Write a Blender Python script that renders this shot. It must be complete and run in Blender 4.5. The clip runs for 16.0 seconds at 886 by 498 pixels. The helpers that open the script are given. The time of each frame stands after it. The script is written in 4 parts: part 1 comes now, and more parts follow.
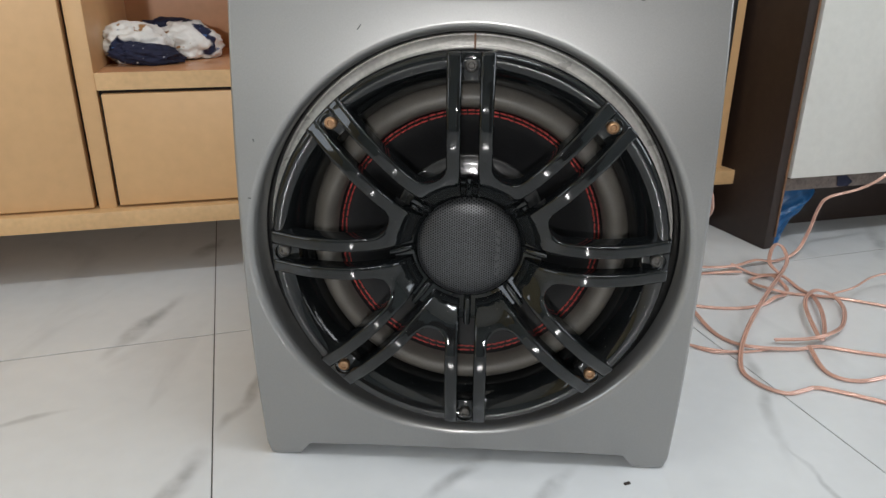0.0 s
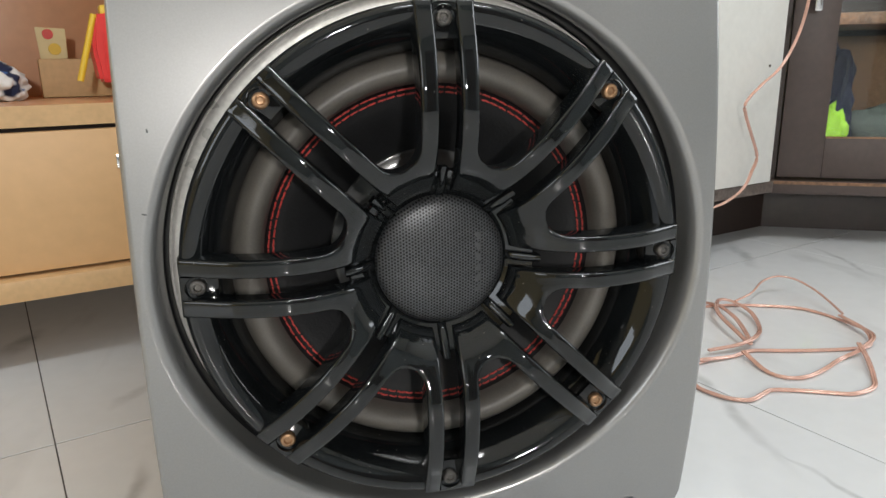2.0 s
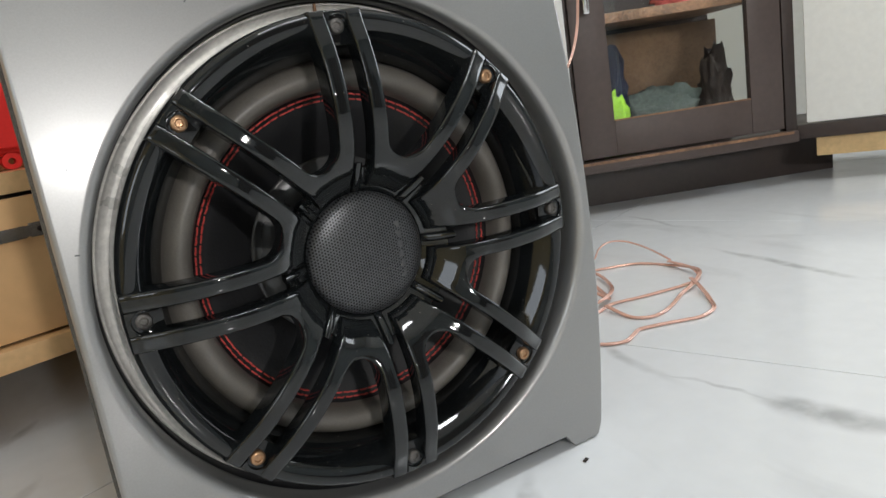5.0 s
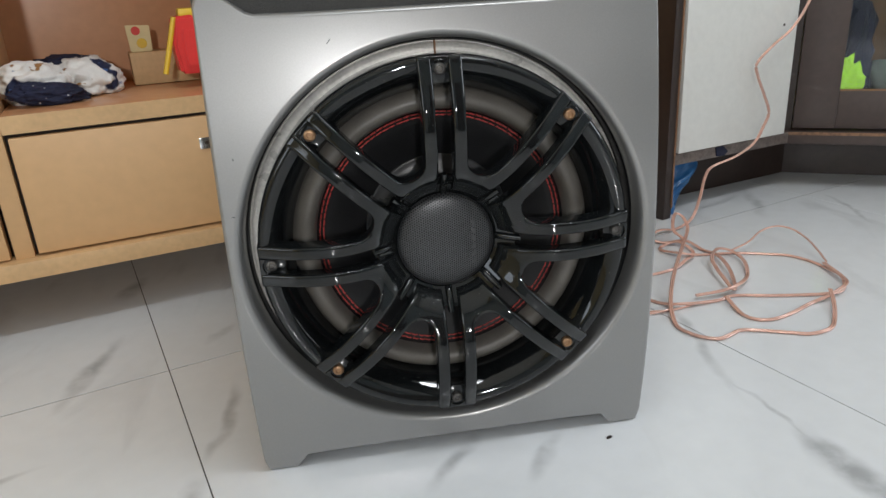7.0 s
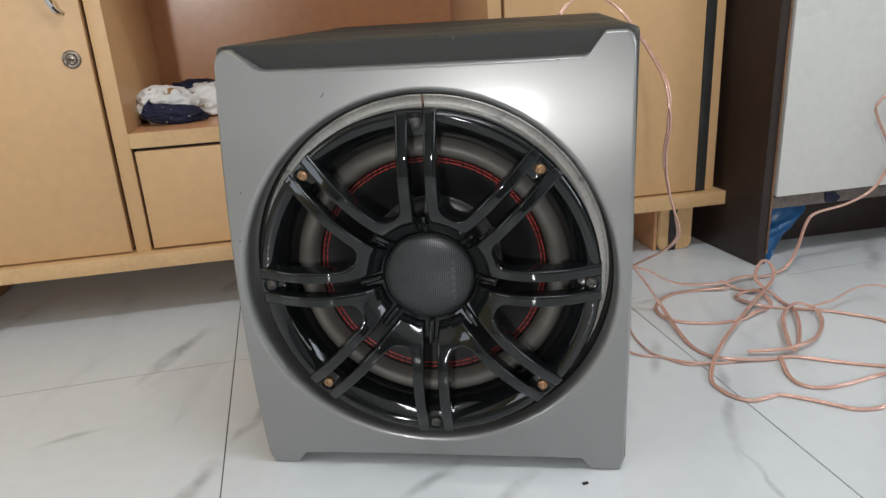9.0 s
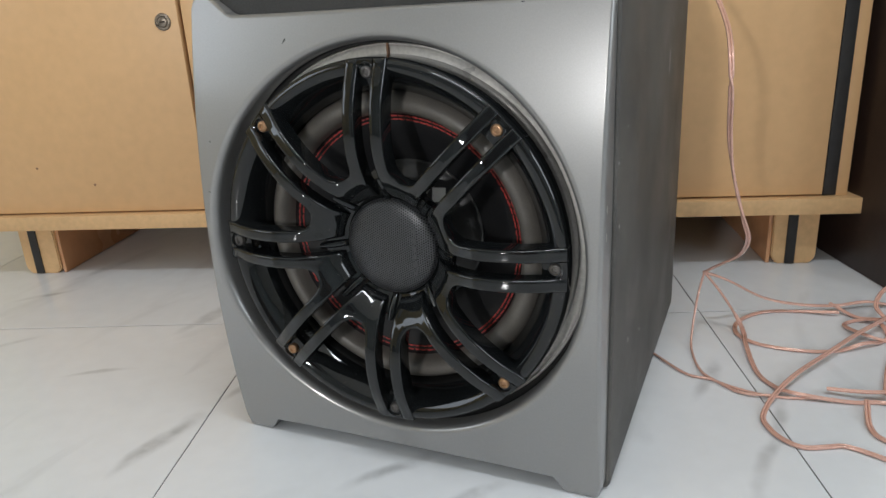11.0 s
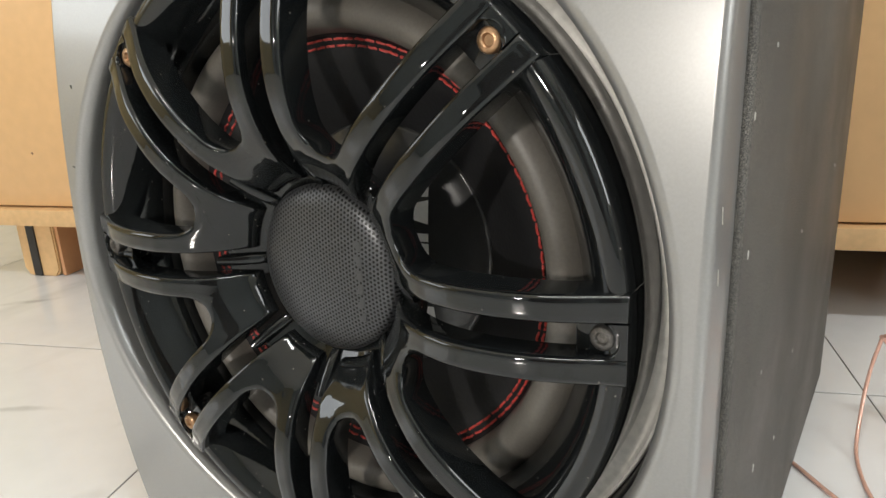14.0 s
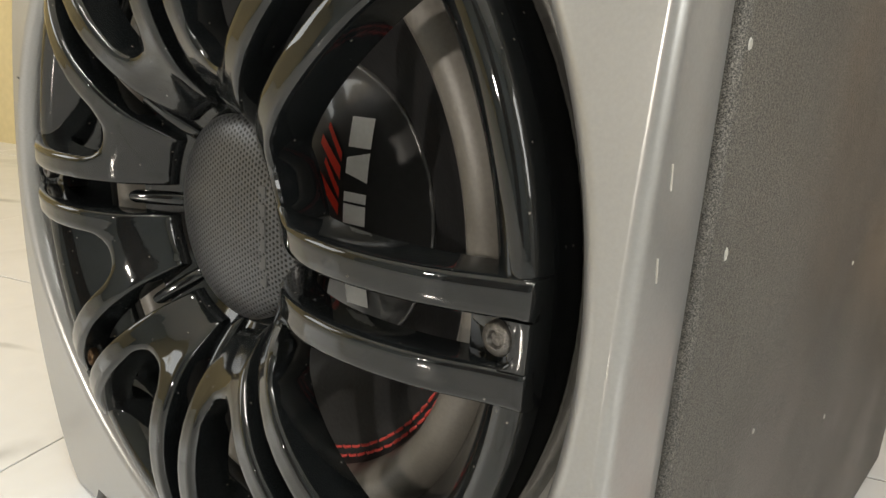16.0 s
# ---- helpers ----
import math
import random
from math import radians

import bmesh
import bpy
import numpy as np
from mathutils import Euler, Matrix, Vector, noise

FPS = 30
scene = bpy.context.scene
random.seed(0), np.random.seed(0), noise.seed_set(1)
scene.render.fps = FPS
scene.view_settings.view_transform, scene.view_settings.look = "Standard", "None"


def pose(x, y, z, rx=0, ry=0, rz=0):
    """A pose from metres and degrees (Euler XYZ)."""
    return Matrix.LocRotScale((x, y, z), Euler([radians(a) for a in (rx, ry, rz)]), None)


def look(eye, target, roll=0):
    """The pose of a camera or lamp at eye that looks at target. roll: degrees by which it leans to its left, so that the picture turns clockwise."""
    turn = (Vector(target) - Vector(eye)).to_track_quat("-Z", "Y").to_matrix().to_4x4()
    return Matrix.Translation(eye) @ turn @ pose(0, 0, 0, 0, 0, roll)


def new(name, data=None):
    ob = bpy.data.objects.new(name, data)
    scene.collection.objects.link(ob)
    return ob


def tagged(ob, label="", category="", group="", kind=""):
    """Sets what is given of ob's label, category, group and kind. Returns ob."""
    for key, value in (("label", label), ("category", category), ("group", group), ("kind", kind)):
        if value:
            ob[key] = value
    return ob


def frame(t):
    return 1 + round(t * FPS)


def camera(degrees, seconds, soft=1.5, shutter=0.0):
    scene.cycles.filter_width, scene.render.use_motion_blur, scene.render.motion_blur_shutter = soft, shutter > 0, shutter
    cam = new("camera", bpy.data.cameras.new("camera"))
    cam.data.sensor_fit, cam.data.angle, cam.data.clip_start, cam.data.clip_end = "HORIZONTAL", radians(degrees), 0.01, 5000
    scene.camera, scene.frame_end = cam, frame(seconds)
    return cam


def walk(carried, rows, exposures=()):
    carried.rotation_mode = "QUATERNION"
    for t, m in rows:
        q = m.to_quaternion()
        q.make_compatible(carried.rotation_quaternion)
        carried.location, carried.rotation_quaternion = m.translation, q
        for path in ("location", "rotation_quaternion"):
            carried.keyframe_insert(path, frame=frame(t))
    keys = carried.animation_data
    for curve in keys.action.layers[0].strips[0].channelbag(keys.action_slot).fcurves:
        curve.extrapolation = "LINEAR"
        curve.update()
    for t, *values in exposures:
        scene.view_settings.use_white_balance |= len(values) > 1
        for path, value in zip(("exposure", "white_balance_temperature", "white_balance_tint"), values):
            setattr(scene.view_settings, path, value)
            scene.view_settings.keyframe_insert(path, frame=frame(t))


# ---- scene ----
cam = camera(64.9, 16.0)
PATH = [
    (0, (0.019, -0.514, 0.421), (-0.121, 1.337, -0.322), 0.3),
    (0.5, (0.015, -0.514, 0.415), (-0.109, 1.332, -0.345), 1.0),
    (1, (0.006, -0.499, 0.397), (-0.106, 1.362, -0.328), 0.8),
    (1.5, (-0.03, -0.455, 0.367), (0.0, 1.414, -0.344), 1.2),
    (2, (-0.088, -0.408, 0.334), (0.31, 1.482, -0.187), -0.9),
    (2.5, (-0.119, -0.392, 0.296), (0.488, 1.449, -0.196), -1.3),
    (3, (-0.127, -0.385, 0.29), (0.518, 1.453, -0.163), -1.4),
    (3.5, (-0.134, -0.37, 0.286), (0.615, 1.436, -0.136), -2.0),
    (3.7, (-0.139, -0.373, 0.291), (0.68, 1.419, -0.052), -2.9),
    (5.8, (-0.178, -0.461, 0.341), (0.642, 1.289, -0.174), -12.4),
    (6, (-0.167, -0.472, 0.355), (0.601, 1.296, -0.18), -12.8),
    (6.5, (-0.127, -0.511, 0.389), (0.326, 1.323, -0.268), -8.1),
    (7, (-0.067, -0.55, 0.419), (0.142, 1.307, -0.292), -3.3),
    (7.5, (-0.025, -0.587, 0.434), (0.037, 1.273, -0.301), -3.2),
    (8, (0.011, -0.586, 0.444), (-0.019, 1.27, -0.302), -2.4),
    (8.5, (0.049, -0.583, 0.442), (-0.043, 1.271, -0.301), -3.3),
    (9, (0.109, -0.585, 0.453), (-0.184, 1.276, -0.215), -3.5),
    (9.2, (0.148, -0.568, 0.45), (-0.227, 1.277, -0.224), -4.8),
    (11.3, (0.282, -0.464, 0.385), (-0.556, 1.238, -0.25), -2.6),
    (11.5, (0.283, -0.45, 0.376), (-0.573, 1.25, -0.238), -2.2),
    (12, (0.288, -0.384, 0.36), (-0.66, 1.291, -0.186), 0.8),
    (12.2, (0.285, -0.339, 0.347), (-0.751, 1.296, -0.155), 0.7),
    (12.5, (0.275, -0.297, 0.327), (-0.904, 1.238, -0.176), 1.1),
    (13, (0.26, -0.261, 0.31), (-0.997, 1.2, -0.224), 4.2),
    (13.5, (0.253, -0.246, 0.299), (-0.959, 1.24, -0.269), 5.3),
    (14, (0.232, -0.221, 0.315), (-0.852, 1.36, -0.257), -2.8),
    (14.5, (0.246, -0.153, 0.287), (-1.014, 1.29, -0.288), 1.8),
    (15, (0.251, -0.128, 0.271), (-1.05, 1.261, -0.343), 1.6),
    (15.5, (0.248, -0.129, 0.271), (-1.053, 1.275, -0.308), 1.6),
    (16, (0.247, -0.135, 0.279), (-1.031, 1.308, -0.252), 3.6),
]
walk(cam, [(t, look(eye, target, roll)) for t, eye, target, roll in PATH],
     [(0, -0.05, 6350, 10), (1.5, 0.08, 6500, 10), (2.5, 0.30, 6550, 10), (3.7, 0.30, 6550, 10), (5.8, 0.02, 6350, 10), (7, -0.08, 6300, 10), (11.5, -0.08, 6250, 10), (12.5, 0.20, 6150, 10), (13.5, 0.40, 6500, 10), (14.5, 0.55, 7200, 10), (16, 0.57, 7350, 10)])

# ---- light ----
world = bpy.data.worlds.new("world")
world.use_nodes = True
scene.world = world
wn = world.node_tree
sky = wn.nodes.new("ShaderNodeTexSky")
sky.sky_type, sky.sun_disc = "NISHITA", False
sky.sun_elevation, sky.sun_rotation = radians(40), radians(150)
wn.nodes["Background"].inputs["Strength"].default_value = 0.1
wn.links.new(sky.outputs["Color"], wn.nodes["Background"].inputs["Color"])

# the room, the wooden cabinet and the floor tiles share one direction: u along the cabinet's front, w towards the wall behind it
ROOM = pose(-0.511, 0.37, 0, 0, 0, 18.2)


def area_lamp(name, m, sx, sy, watts, colour):
    data = bpy.data.lights.new(name, "AREA")
    data.shape, data.size, data.size_y = "RECTANGLE", sx, sy
    data.energy, data.color = watts, colour
    ob = new(name, data)
    ob.matrix_world = m
    return ob


SOUTH_W = -2.95
# unseen lights, added to brighten both sides, the floor and the gloss
area_lamp("unseen_east_daylight", ROOM @ pose(2.73, -1.45, 1.35, 90, 0, 90), 1.3, 1.2, 27, (0.92, 0.97, 1.0))
area_lamp("unseen_west_light", ROOM @ pose(-2.33, -1.45, 1.35, 90, 0, -90), 1.3, 1.2, 15, (0.92, 0.97, 1.0))
area_lamp("unseen_ceiling_light", ROOM @ pose(0.7, -1.25, 2.60, 0, 0, 0), 1.2, 0.12, 22, (0.96, 0.985, 1.0))

# unseen lamp, added for the compact highlights on panel, bars and cap
LAMP = ROOM @ pose(-0.36, SOUTH_W + 0.085, 0.82, 90, 0, 0)
lamp_light = area_lamp("added_lamp_light", LAMP, 0.12, 0.12, 20, (1.0, 0.975, 0.945))
lamp_light.data.shape = "DISK"

# ---- materials ----


def mat(name, colour, rough=0.5, metal=0.0, scale=8.0, vary=0.12, fine=120.0, bump=0.05, coat=0.0, spec=0.5, rvary=0.1):
    """A surface whose colour and gloss vary at two sizes, with fine relief."""
    m = bpy.data.materials.new(name)
    m.use_nodes = True
    nt = m.node_tree
    b = nt.nodes["Principled BSDF"]
    pos = nt.nodes.new("ShaderNodeTexCoord")
    big, small = nt.nodes.new("ShaderNodeTexNoise"), nt.nodes.new("ShaderNodeTexNoise")
    big.inputs["Scale"].default_value, small.inputs["Scale"].default_value = scale, fine
    big.inputs["Detail"].default_value = small.inputs["Detail"].default_value = 4
    for n in (big, small):
        nt.links.new(pos.outputs["Object"], n.inputs["Vector"])
    add = nt.nodes.new("ShaderNodeMath")
    add.operation = "ADD"
    nt.links.new(big.outputs["Fac"], add.inputs[0])
    nt.links.new(small.outputs["Fac"], add.inputs[1])
    ramp = nt.nodes.new("ShaderNodeMapRange")
    ramp.inputs["From Min"].default_value, ramp.inputs["From Max"].default_value = 0.7, 1.3
    ramp.inputs["To Min"].default_value, ramp.inputs["To Max"].default_value = 1 - vary, 1 + vary
    nt.links.new(add.outputs[0], ramp.inputs["Value"])
    mul = nt.nodes.new("ShaderNodeVectorMath")
    mul.operation = "SCALE"
    mul.inputs[0].default_value = colour
    nt.links.new(ramp.outputs[0], mul.inputs["Scale"])
    nt.links.new(mul.outputs[0], b.inputs["Base Color"])
    rr = nt.nodes.new("ShaderNodeMapRange")
    rr.inputs["From Min"].default_value, rr.inputs["From Max"].default_value = 0.3, 0.7
    rr.inputs["To Min"].default_value, rr.inputs["To Max"].default_value = max(0.02, rough * (1 - rvary)), min(1, rough * (1 + rvary))
    nt.links.new(big.outputs["Fac"], rr.inputs["Value"])
    nt.links.new(rr.outputs[0], b.inputs["Roughness"])
    b.inputs["Metallic"].default_value = metal
    b.inputs["Coat Weight"].default_value = coat
    b.inputs["Coat Roughness"].default_value = 0.06
    b.inputs["Specular IOR Level"].default_value = spec
    if bump:
        bm = nt.nodes.new("ShaderNodeBump")
        bm.inputs["Strength"].default_value, bm.inputs["Distance"].default_value = bump, 0.002
        nt.links.new(small.outputs["Fac"], bm.inputs["Height"])
        nt.links.new(bm.outputs["Normal"], b.inputs["Normal"])
    return m


def nodes_of(m):
    return m.node_tree, m.node_tree.nodes["Principled BSDF"]


M_SILVER = mat("silver_paint", (0.30, 0.297, 0.292), 0.36, 0.6, 5, 0.05, 900, 0.02, coat=0.55, rvary=0.16)
M_SILVER.node_tree.nodes["Principled BSDF"].inputs["Coat Roughness"].default_value = 0.13
M_RING = mat("worn_bare_metal_ring", (0.66, 0.64, 0.60), 0.36, 0.25, 40, 0.16, 260, 0.05, rvary=0.3)
M_GLOSS = mat("gloss_black_plastic", (0.0065, 0.0075, 0.0080), 0.05, 0.0, 30, 0.3, 400, 0.012, coat=0.0, spec=0.55, rvary=0.6)


def flecks(m, scale, share, colour):
    """Sparse pale dust flecks on a dark surface."""
    nt, b = nodes_of(m)
    base = b.inputs["Base Color"].links[0].from_socket
    pos = nt.nodes.new("ShaderNodeTexCoord")
    vor = nt.nodes.new("ShaderNodeTexVoronoi")
    vor.inputs["Scale"].default_value = scale
    nt.links.new(pos.outputs["Object"], vor.inputs["Vector"])
    near = nt.nodes.new("ShaderNodeMapRange")
    near.inputs["From Min"].default_value, near.inputs["From Max"].default_value = 0.13, 0.05
    nt.links.new(vor.outputs["Distance"], near.inputs["Value"])
    sep = nt.nodes.new("ShaderNodeSeparateColor")
    nt.links.new(vor.outputs["Color"], sep.inputs[0])
    rare = nt.nodes.new("ShaderNodeMath")
    rare.operation = "GREATER_THAN"
    rare.inputs[1].default_value = 1 - share
    nt.links.new(sep.outputs[0], rare.inputs[0])
    both = nt.nodes.new("ShaderNodeMath")
    both.operation = "MULTIPLY"
    nt.links.new(near.outputs[0], both.inputs[0])
    nt.links.new(rare.outputs[0], both.inputs[1])
    mix = nt.nodes.new("ShaderNodeMix")
    mix.data_type = "RGBA"
    nt.links.new(both.outputs[0], mix.inputs[0])
    nt.links.new(base, mix.inputs[6])
    mix.inputs[7].default_value = (*colour, 1)
    nt.links.new(mix.outputs[2], b.inputs["Base Color"])


flecks(M_GLOSS, 300, 0.16, (0.20, 0.185, 0.165))
# black for the opening's inner wall, a dark reflection put in as colour
M_MATT = mat("matt_black_reflection", (0.012, 0.012, 0.013), 0.45, 0.0, 30, 0.2, 300, 0.05)
M_CONE = mat("black_paper_cone", (0.007, 0.007, 0.008), 0.62, 0.0, 40, 0.3, 500, 0.12)
M_CAP = mat("gloss_black_dust_cap", (0.028, 0.028, 0.028), 0.3, 0.0, 30, 0.2, 300, 0.0, coat=0.5)
M_RUBBER = mat("grey_rubber_surround", (0.140, 0.128, 0.112), 0.4, 0.0, 60, 0.12, 700, 0.06)
M_THREAD = mat("red_thread", (0.56, 0.060, 0.050), 0.55, 0.0, 200, 0.2, 900, 0.2)
M_BRASS = mat("brass_screw", (0.42, 0.25, 0.14), 0.32, 0.75, 200, 0.2, 600, 0.1)
M_STEEL = mat("dark_steel_screw", (0.13, 0.122, 0.115), 0.42, 0.8, 420, 0.45, 1500, 0.3)
M_CHROME = mat("chrome", (0.72, 0.72, 0.72), 0.14, 1.0, 60, 0.1, 300, 0.02, rvary=0.4)
M_LOCK = mat("tarnished_bronze", (0.24, 0.20, 0.16), 0.36, 0.85, 200, 0.25, 600, 0.1, rvary=0.3)
M_CHIP = mat("chipped_paint", (0.42, 0.41, 0.38), 0.7, 0, 100, 0.3, 500, 0.1)
M_WHITE_INK = mat("white_print", (0.75, 0.74, 0.72), 0.4, 0, 100, 0.06, 500, 0)
M_RED_INK = mat("red_print", (0.60, 0.035, 0.02), 0.35, 0, 100, 0.1, 500, 0)
M_GREY_INK = mat("grey_print", (0.055, 0.056, 0.058), 0.5, 0, 100, 0.1, 500, 0)
M_WOOD = mat("tan_laminate", (0.66, 0.405, 0.195), 0.42, 0.0, 2.2, 0.05, 60, 0.02, rvary=0.2)
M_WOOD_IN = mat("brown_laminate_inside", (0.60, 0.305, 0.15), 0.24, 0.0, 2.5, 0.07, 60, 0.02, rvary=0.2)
M_EDGE = mat("raw_board_edge", (0.66, 0.42, 0.205), 0.5, 0.0, 12, 0.10, 120, 0.08)
M_STRIP = mat("black_edge_strip", (0.022, 0.020, 0.019), 0.5, 0.0, 12, 0.25, 120, 0.05)
# near-black: painted shade in gaps, and small things that are black
M_GAP = mat("gap_shade_and_black", (0.02, 0.012, 0.008), 0.8, 0.0, 12, 0.2, 120, 0.0)
M_DARK = mat("dark_brown_paint", (0.028, 0.016, 0.012), 0.42, 0.0, 5, 0.22, 90, 0.04, rvary=0.25)
M_DARKDOOR = mat("dark_brown_door", (0.070, 0.048, 0.041), 0.42, 0.0, 4, 0.12, 90, 0.03, rvary=0.25)
M_WORN = mat("worn_wood_edge", (0.22, 0.115, 0.06), 0.55, 0.0, 25, 0.5, 160, 0.1)
M_WHITE = mat("off_white_laminate", (0.74, 0.73, 0.69), 0.32, 0.0, 3, 0.04, 80, 0.015, rvary=0.2)
M_WALL = mat("yellow_wall_paint", (0.60, 0.49, 0.27), 0.7, 0.0, 2, 0.07, 70, 0.05)
M_WALL2 = mat("pale_wall_paint", (0.68, 0.69, 0.68), 0.75, 0.0, 2, 0.05, 70, 0.05)
# worn rail; its pale grey also paints a reflection
M_RAIL = mat("worn_rail_with_sheen", (0.15, 0.12, 0.105), 0.38, 0.0, 45, 0.45, 200, 0.1, rvary=0.3)
# grey of an unseen wall, darkened so the gloss bars reflect less
M_WALL3 = mat("grey_reflected_wall", (0.33, 0.365, 0.38), 0.75, 0.0, 2, 0.08, 70, 0.05)
M_CEIL = mat("white_ceiling_paint", (0.80, 0.80, 0.78), 0.8, 0.0, 2, 0.03, 70, 0.03)
M_GROUT = mat("dark_grout", (0.08, 0.072, 0.065), 0.85, 0.0, 20, 0.3, 200, 0.1)
M_COPPER = mat("copper_in_clear_sleeve", (0.74, 0.44, 0.35), 0.2, 0.25, 60, 0.16, 500, 0.03, coat=0.8)
M_BLUE = mat("blue_plastic_bag", (0.010, 0.10, 0.27), 0.36, 0.0, 10, 0.3, 60, 0.1)
M_REDTOY = mat("red_plastic", (0.72, 0.035, 0.03), 0.35, 0.0, 20, 0.06, 300, 0.02)
M_YELLOW = mat("yellow_plastic", (0.75, 0.50, 0.03), 0.4, 0.0, 20, 0.06, 300, 0.02)
M_BLOCK = mat("pale_wood_block", (0.66, 0.45, 0.22), 0.55, 0.0, 18, 0.10, 120, 0.05)
M_CARD = mat("pale_yellow_card", (0.74, 0.62, 0.33), 0.6, 0.0, 20, 0.05, 120, 0.02)
M_LIME = mat("lime_green_cloth", (0.30, 0.58, 0.03), 0.7, 0.0, 20, 0.2, 120, 0.2)
M_NAVY = mat("navy_cloth", (0.010, 0.013, 0.034), 0.8, 0.0, 14, 0.4, 160, 0.3)
M_TEAL = mat("grey_green_cloth", (0.085, 0.105, 0.095), 0.8, 0.0, 14, 0.4, 160, 0.3)
M_BROWNCLOTH = mat("brown_cardboard", (0.17, 0.10, 0.055), 0.8, 0.0, 8, 0.25, 160, 0.1)
M_PINK = mat("pink_cloth", (0.60, 0.13, 0.12), 0.8, 0.0, 14, 0.3, 160, 0.2)


def body_material():
    """Coarse black paint with pale scuffs and dust; the dust also paints the sides as lit."""
    m = mat("coarse_black_paint", (0.032, 0.0315, 0.030), 0.55, 0.0, 12, 0.3, 700, 0.3, spec=0.3, rvary=0.2)
    nt, b = nodes_of(m)
    base = b.inputs["Base Color"].links[0].from_socket
    pos = nt.nodes.new("ShaderNodeTexCoord")
    mapping = nt.nodes.new("ShaderNodeMapping")
    mapping.inputs["Scale"].default_value = (1, 1.0, 0.55)
    nt.links.new(pos.outputs["Object"], mapping.inputs["Vector"])
    vor = nt.nodes.new("ShaderNodeTexVoronoi")
    vor.inputs["Scale"].default_value = 60
    nt.links.new(mapping.outputs[0], vor.inputs["Vector"])
    specks = nt.nodes.new("ShaderNodeMapRange")
    specks.inputs["From Min"].default_value, specks.inputs["From Max"].default_value = 0.06, 0.035
    nt.links.new(vor.outputs["Distance"], specks.inputs["Value"])
    rare = nt.nodes.new("ShaderNodeMath")
    rare.operation = "GREATER_THAN"
    rare.inputs[1].default_value = 0.82
    sep = nt.nodes.new("ShaderNodeSeparateColor")
    nt.links.new(vor.outputs["Color"], sep.inputs[0])
    nt.links.new(sep.outputs[0], rare.inputs[0])
    both = nt.nodes.new("ShaderNodeMath")
    both.operation = "MULTIPLY"
    nt.links.new(specks.outputs[0], both.inputs[0])
    nt.links.new(rare.outputs[0], both.inputs[1])
    dust = nt.nodes.new("ShaderNodeTexNoise")
    dust.inputs["Scale"].default_value, dust.inputs["Detail"].default_value = 2600, 6
    nt.links.new(pos.outputs["Object"], dust.inputs["Vector"])
    dr = nt.nodes.new("ShaderNodeMapRange")
    dr.inputs["From Min"].default_value, dr.inputs["From Max"].default_value, dr.inputs["To Max"].default_value = 0.40, 0.68, 0.75
    nt.links.new(dust.outputs["Fac"], dr.inputs["Value"])
    # pale grain kept to the sides: real specks plus painted light
    sx = nt.nodes.new("ShaderNodeSeparateXYZ")
    nt.links.new(pos.outputs["Object"], sx.inputs[0])
    ab = nt.nodes.new("ShaderNodeMath")
    ab.operation = "ABSOLUTE"
    nt.links.new(sx.outputs["X"], ab.inputs[0])
    side = nt.nodes.new("ShaderNodeMapRange")
    side.inputs["From Min"].default_value, side.inputs["From Max"].default_value = 0.176, 0.182
    side.inputs["To Min"].default_value = 0.12
    nt.links.new(ab.outputs[0], side.inputs["Value"])
    patchy = nt.nodes.new("ShaderNodeTexNoise")
    patchy.inputs["Scale"].default_value, patchy.inputs["Detail"].default_value = 9, 5
    nt.links.new(pos.outputs["Object"], patchy.inputs["Vector"])
    pr = nt.nodes.new("ShaderNodeMapRange")
    pr.inputs["From Min"].default_value, pr.inputs["From Max"].default_value, pr.inputs["To Min"].default_value = 0.35, 0.65, 0.55
    nt.links.new(patchy.outputs["Fac"], pr.inputs["Value"])
    worn = nt.nodes.new("ShaderNodeMath")
    worn.operation = "MULTIPLY"
    nt.links.new(side.outputs[0], worn.inputs[0])
    nt.links.new(pr.outputs[0], worn.inputs[1])
    dust_and_light = nt.nodes.new("ShaderNodeMath")
    dust_and_light.operation = "MULTIPLY"
    nt.links.new(worn.outputs[0], dust_and_light.inputs[0])
    nt.links.new(dr.outputs[0], dust_and_light.inputs[1])
    top = nt.nodes.new("ShaderNodeMath")
    top.operation = "MAXIMUM"
    nt.links.new(both.outputs[0], top.inputs[0])
    nt.links.new(dust_and_light.outputs[0], top.inputs[1])
    mix = nt.nodes.new("ShaderNodeMix")
    mix.data_type = "RGBA"
    nt.links.new(top.outputs[0], mix.inputs[0])
    nt.links.new(base, mix.inputs[6])
    mix.inputs[7].default_value = (0.30, 0.28, 0.25, 1)
    nt.links.new(mix.outputs[2], b.inputs["Base Color"])
    return m


M_BODY = body_material()


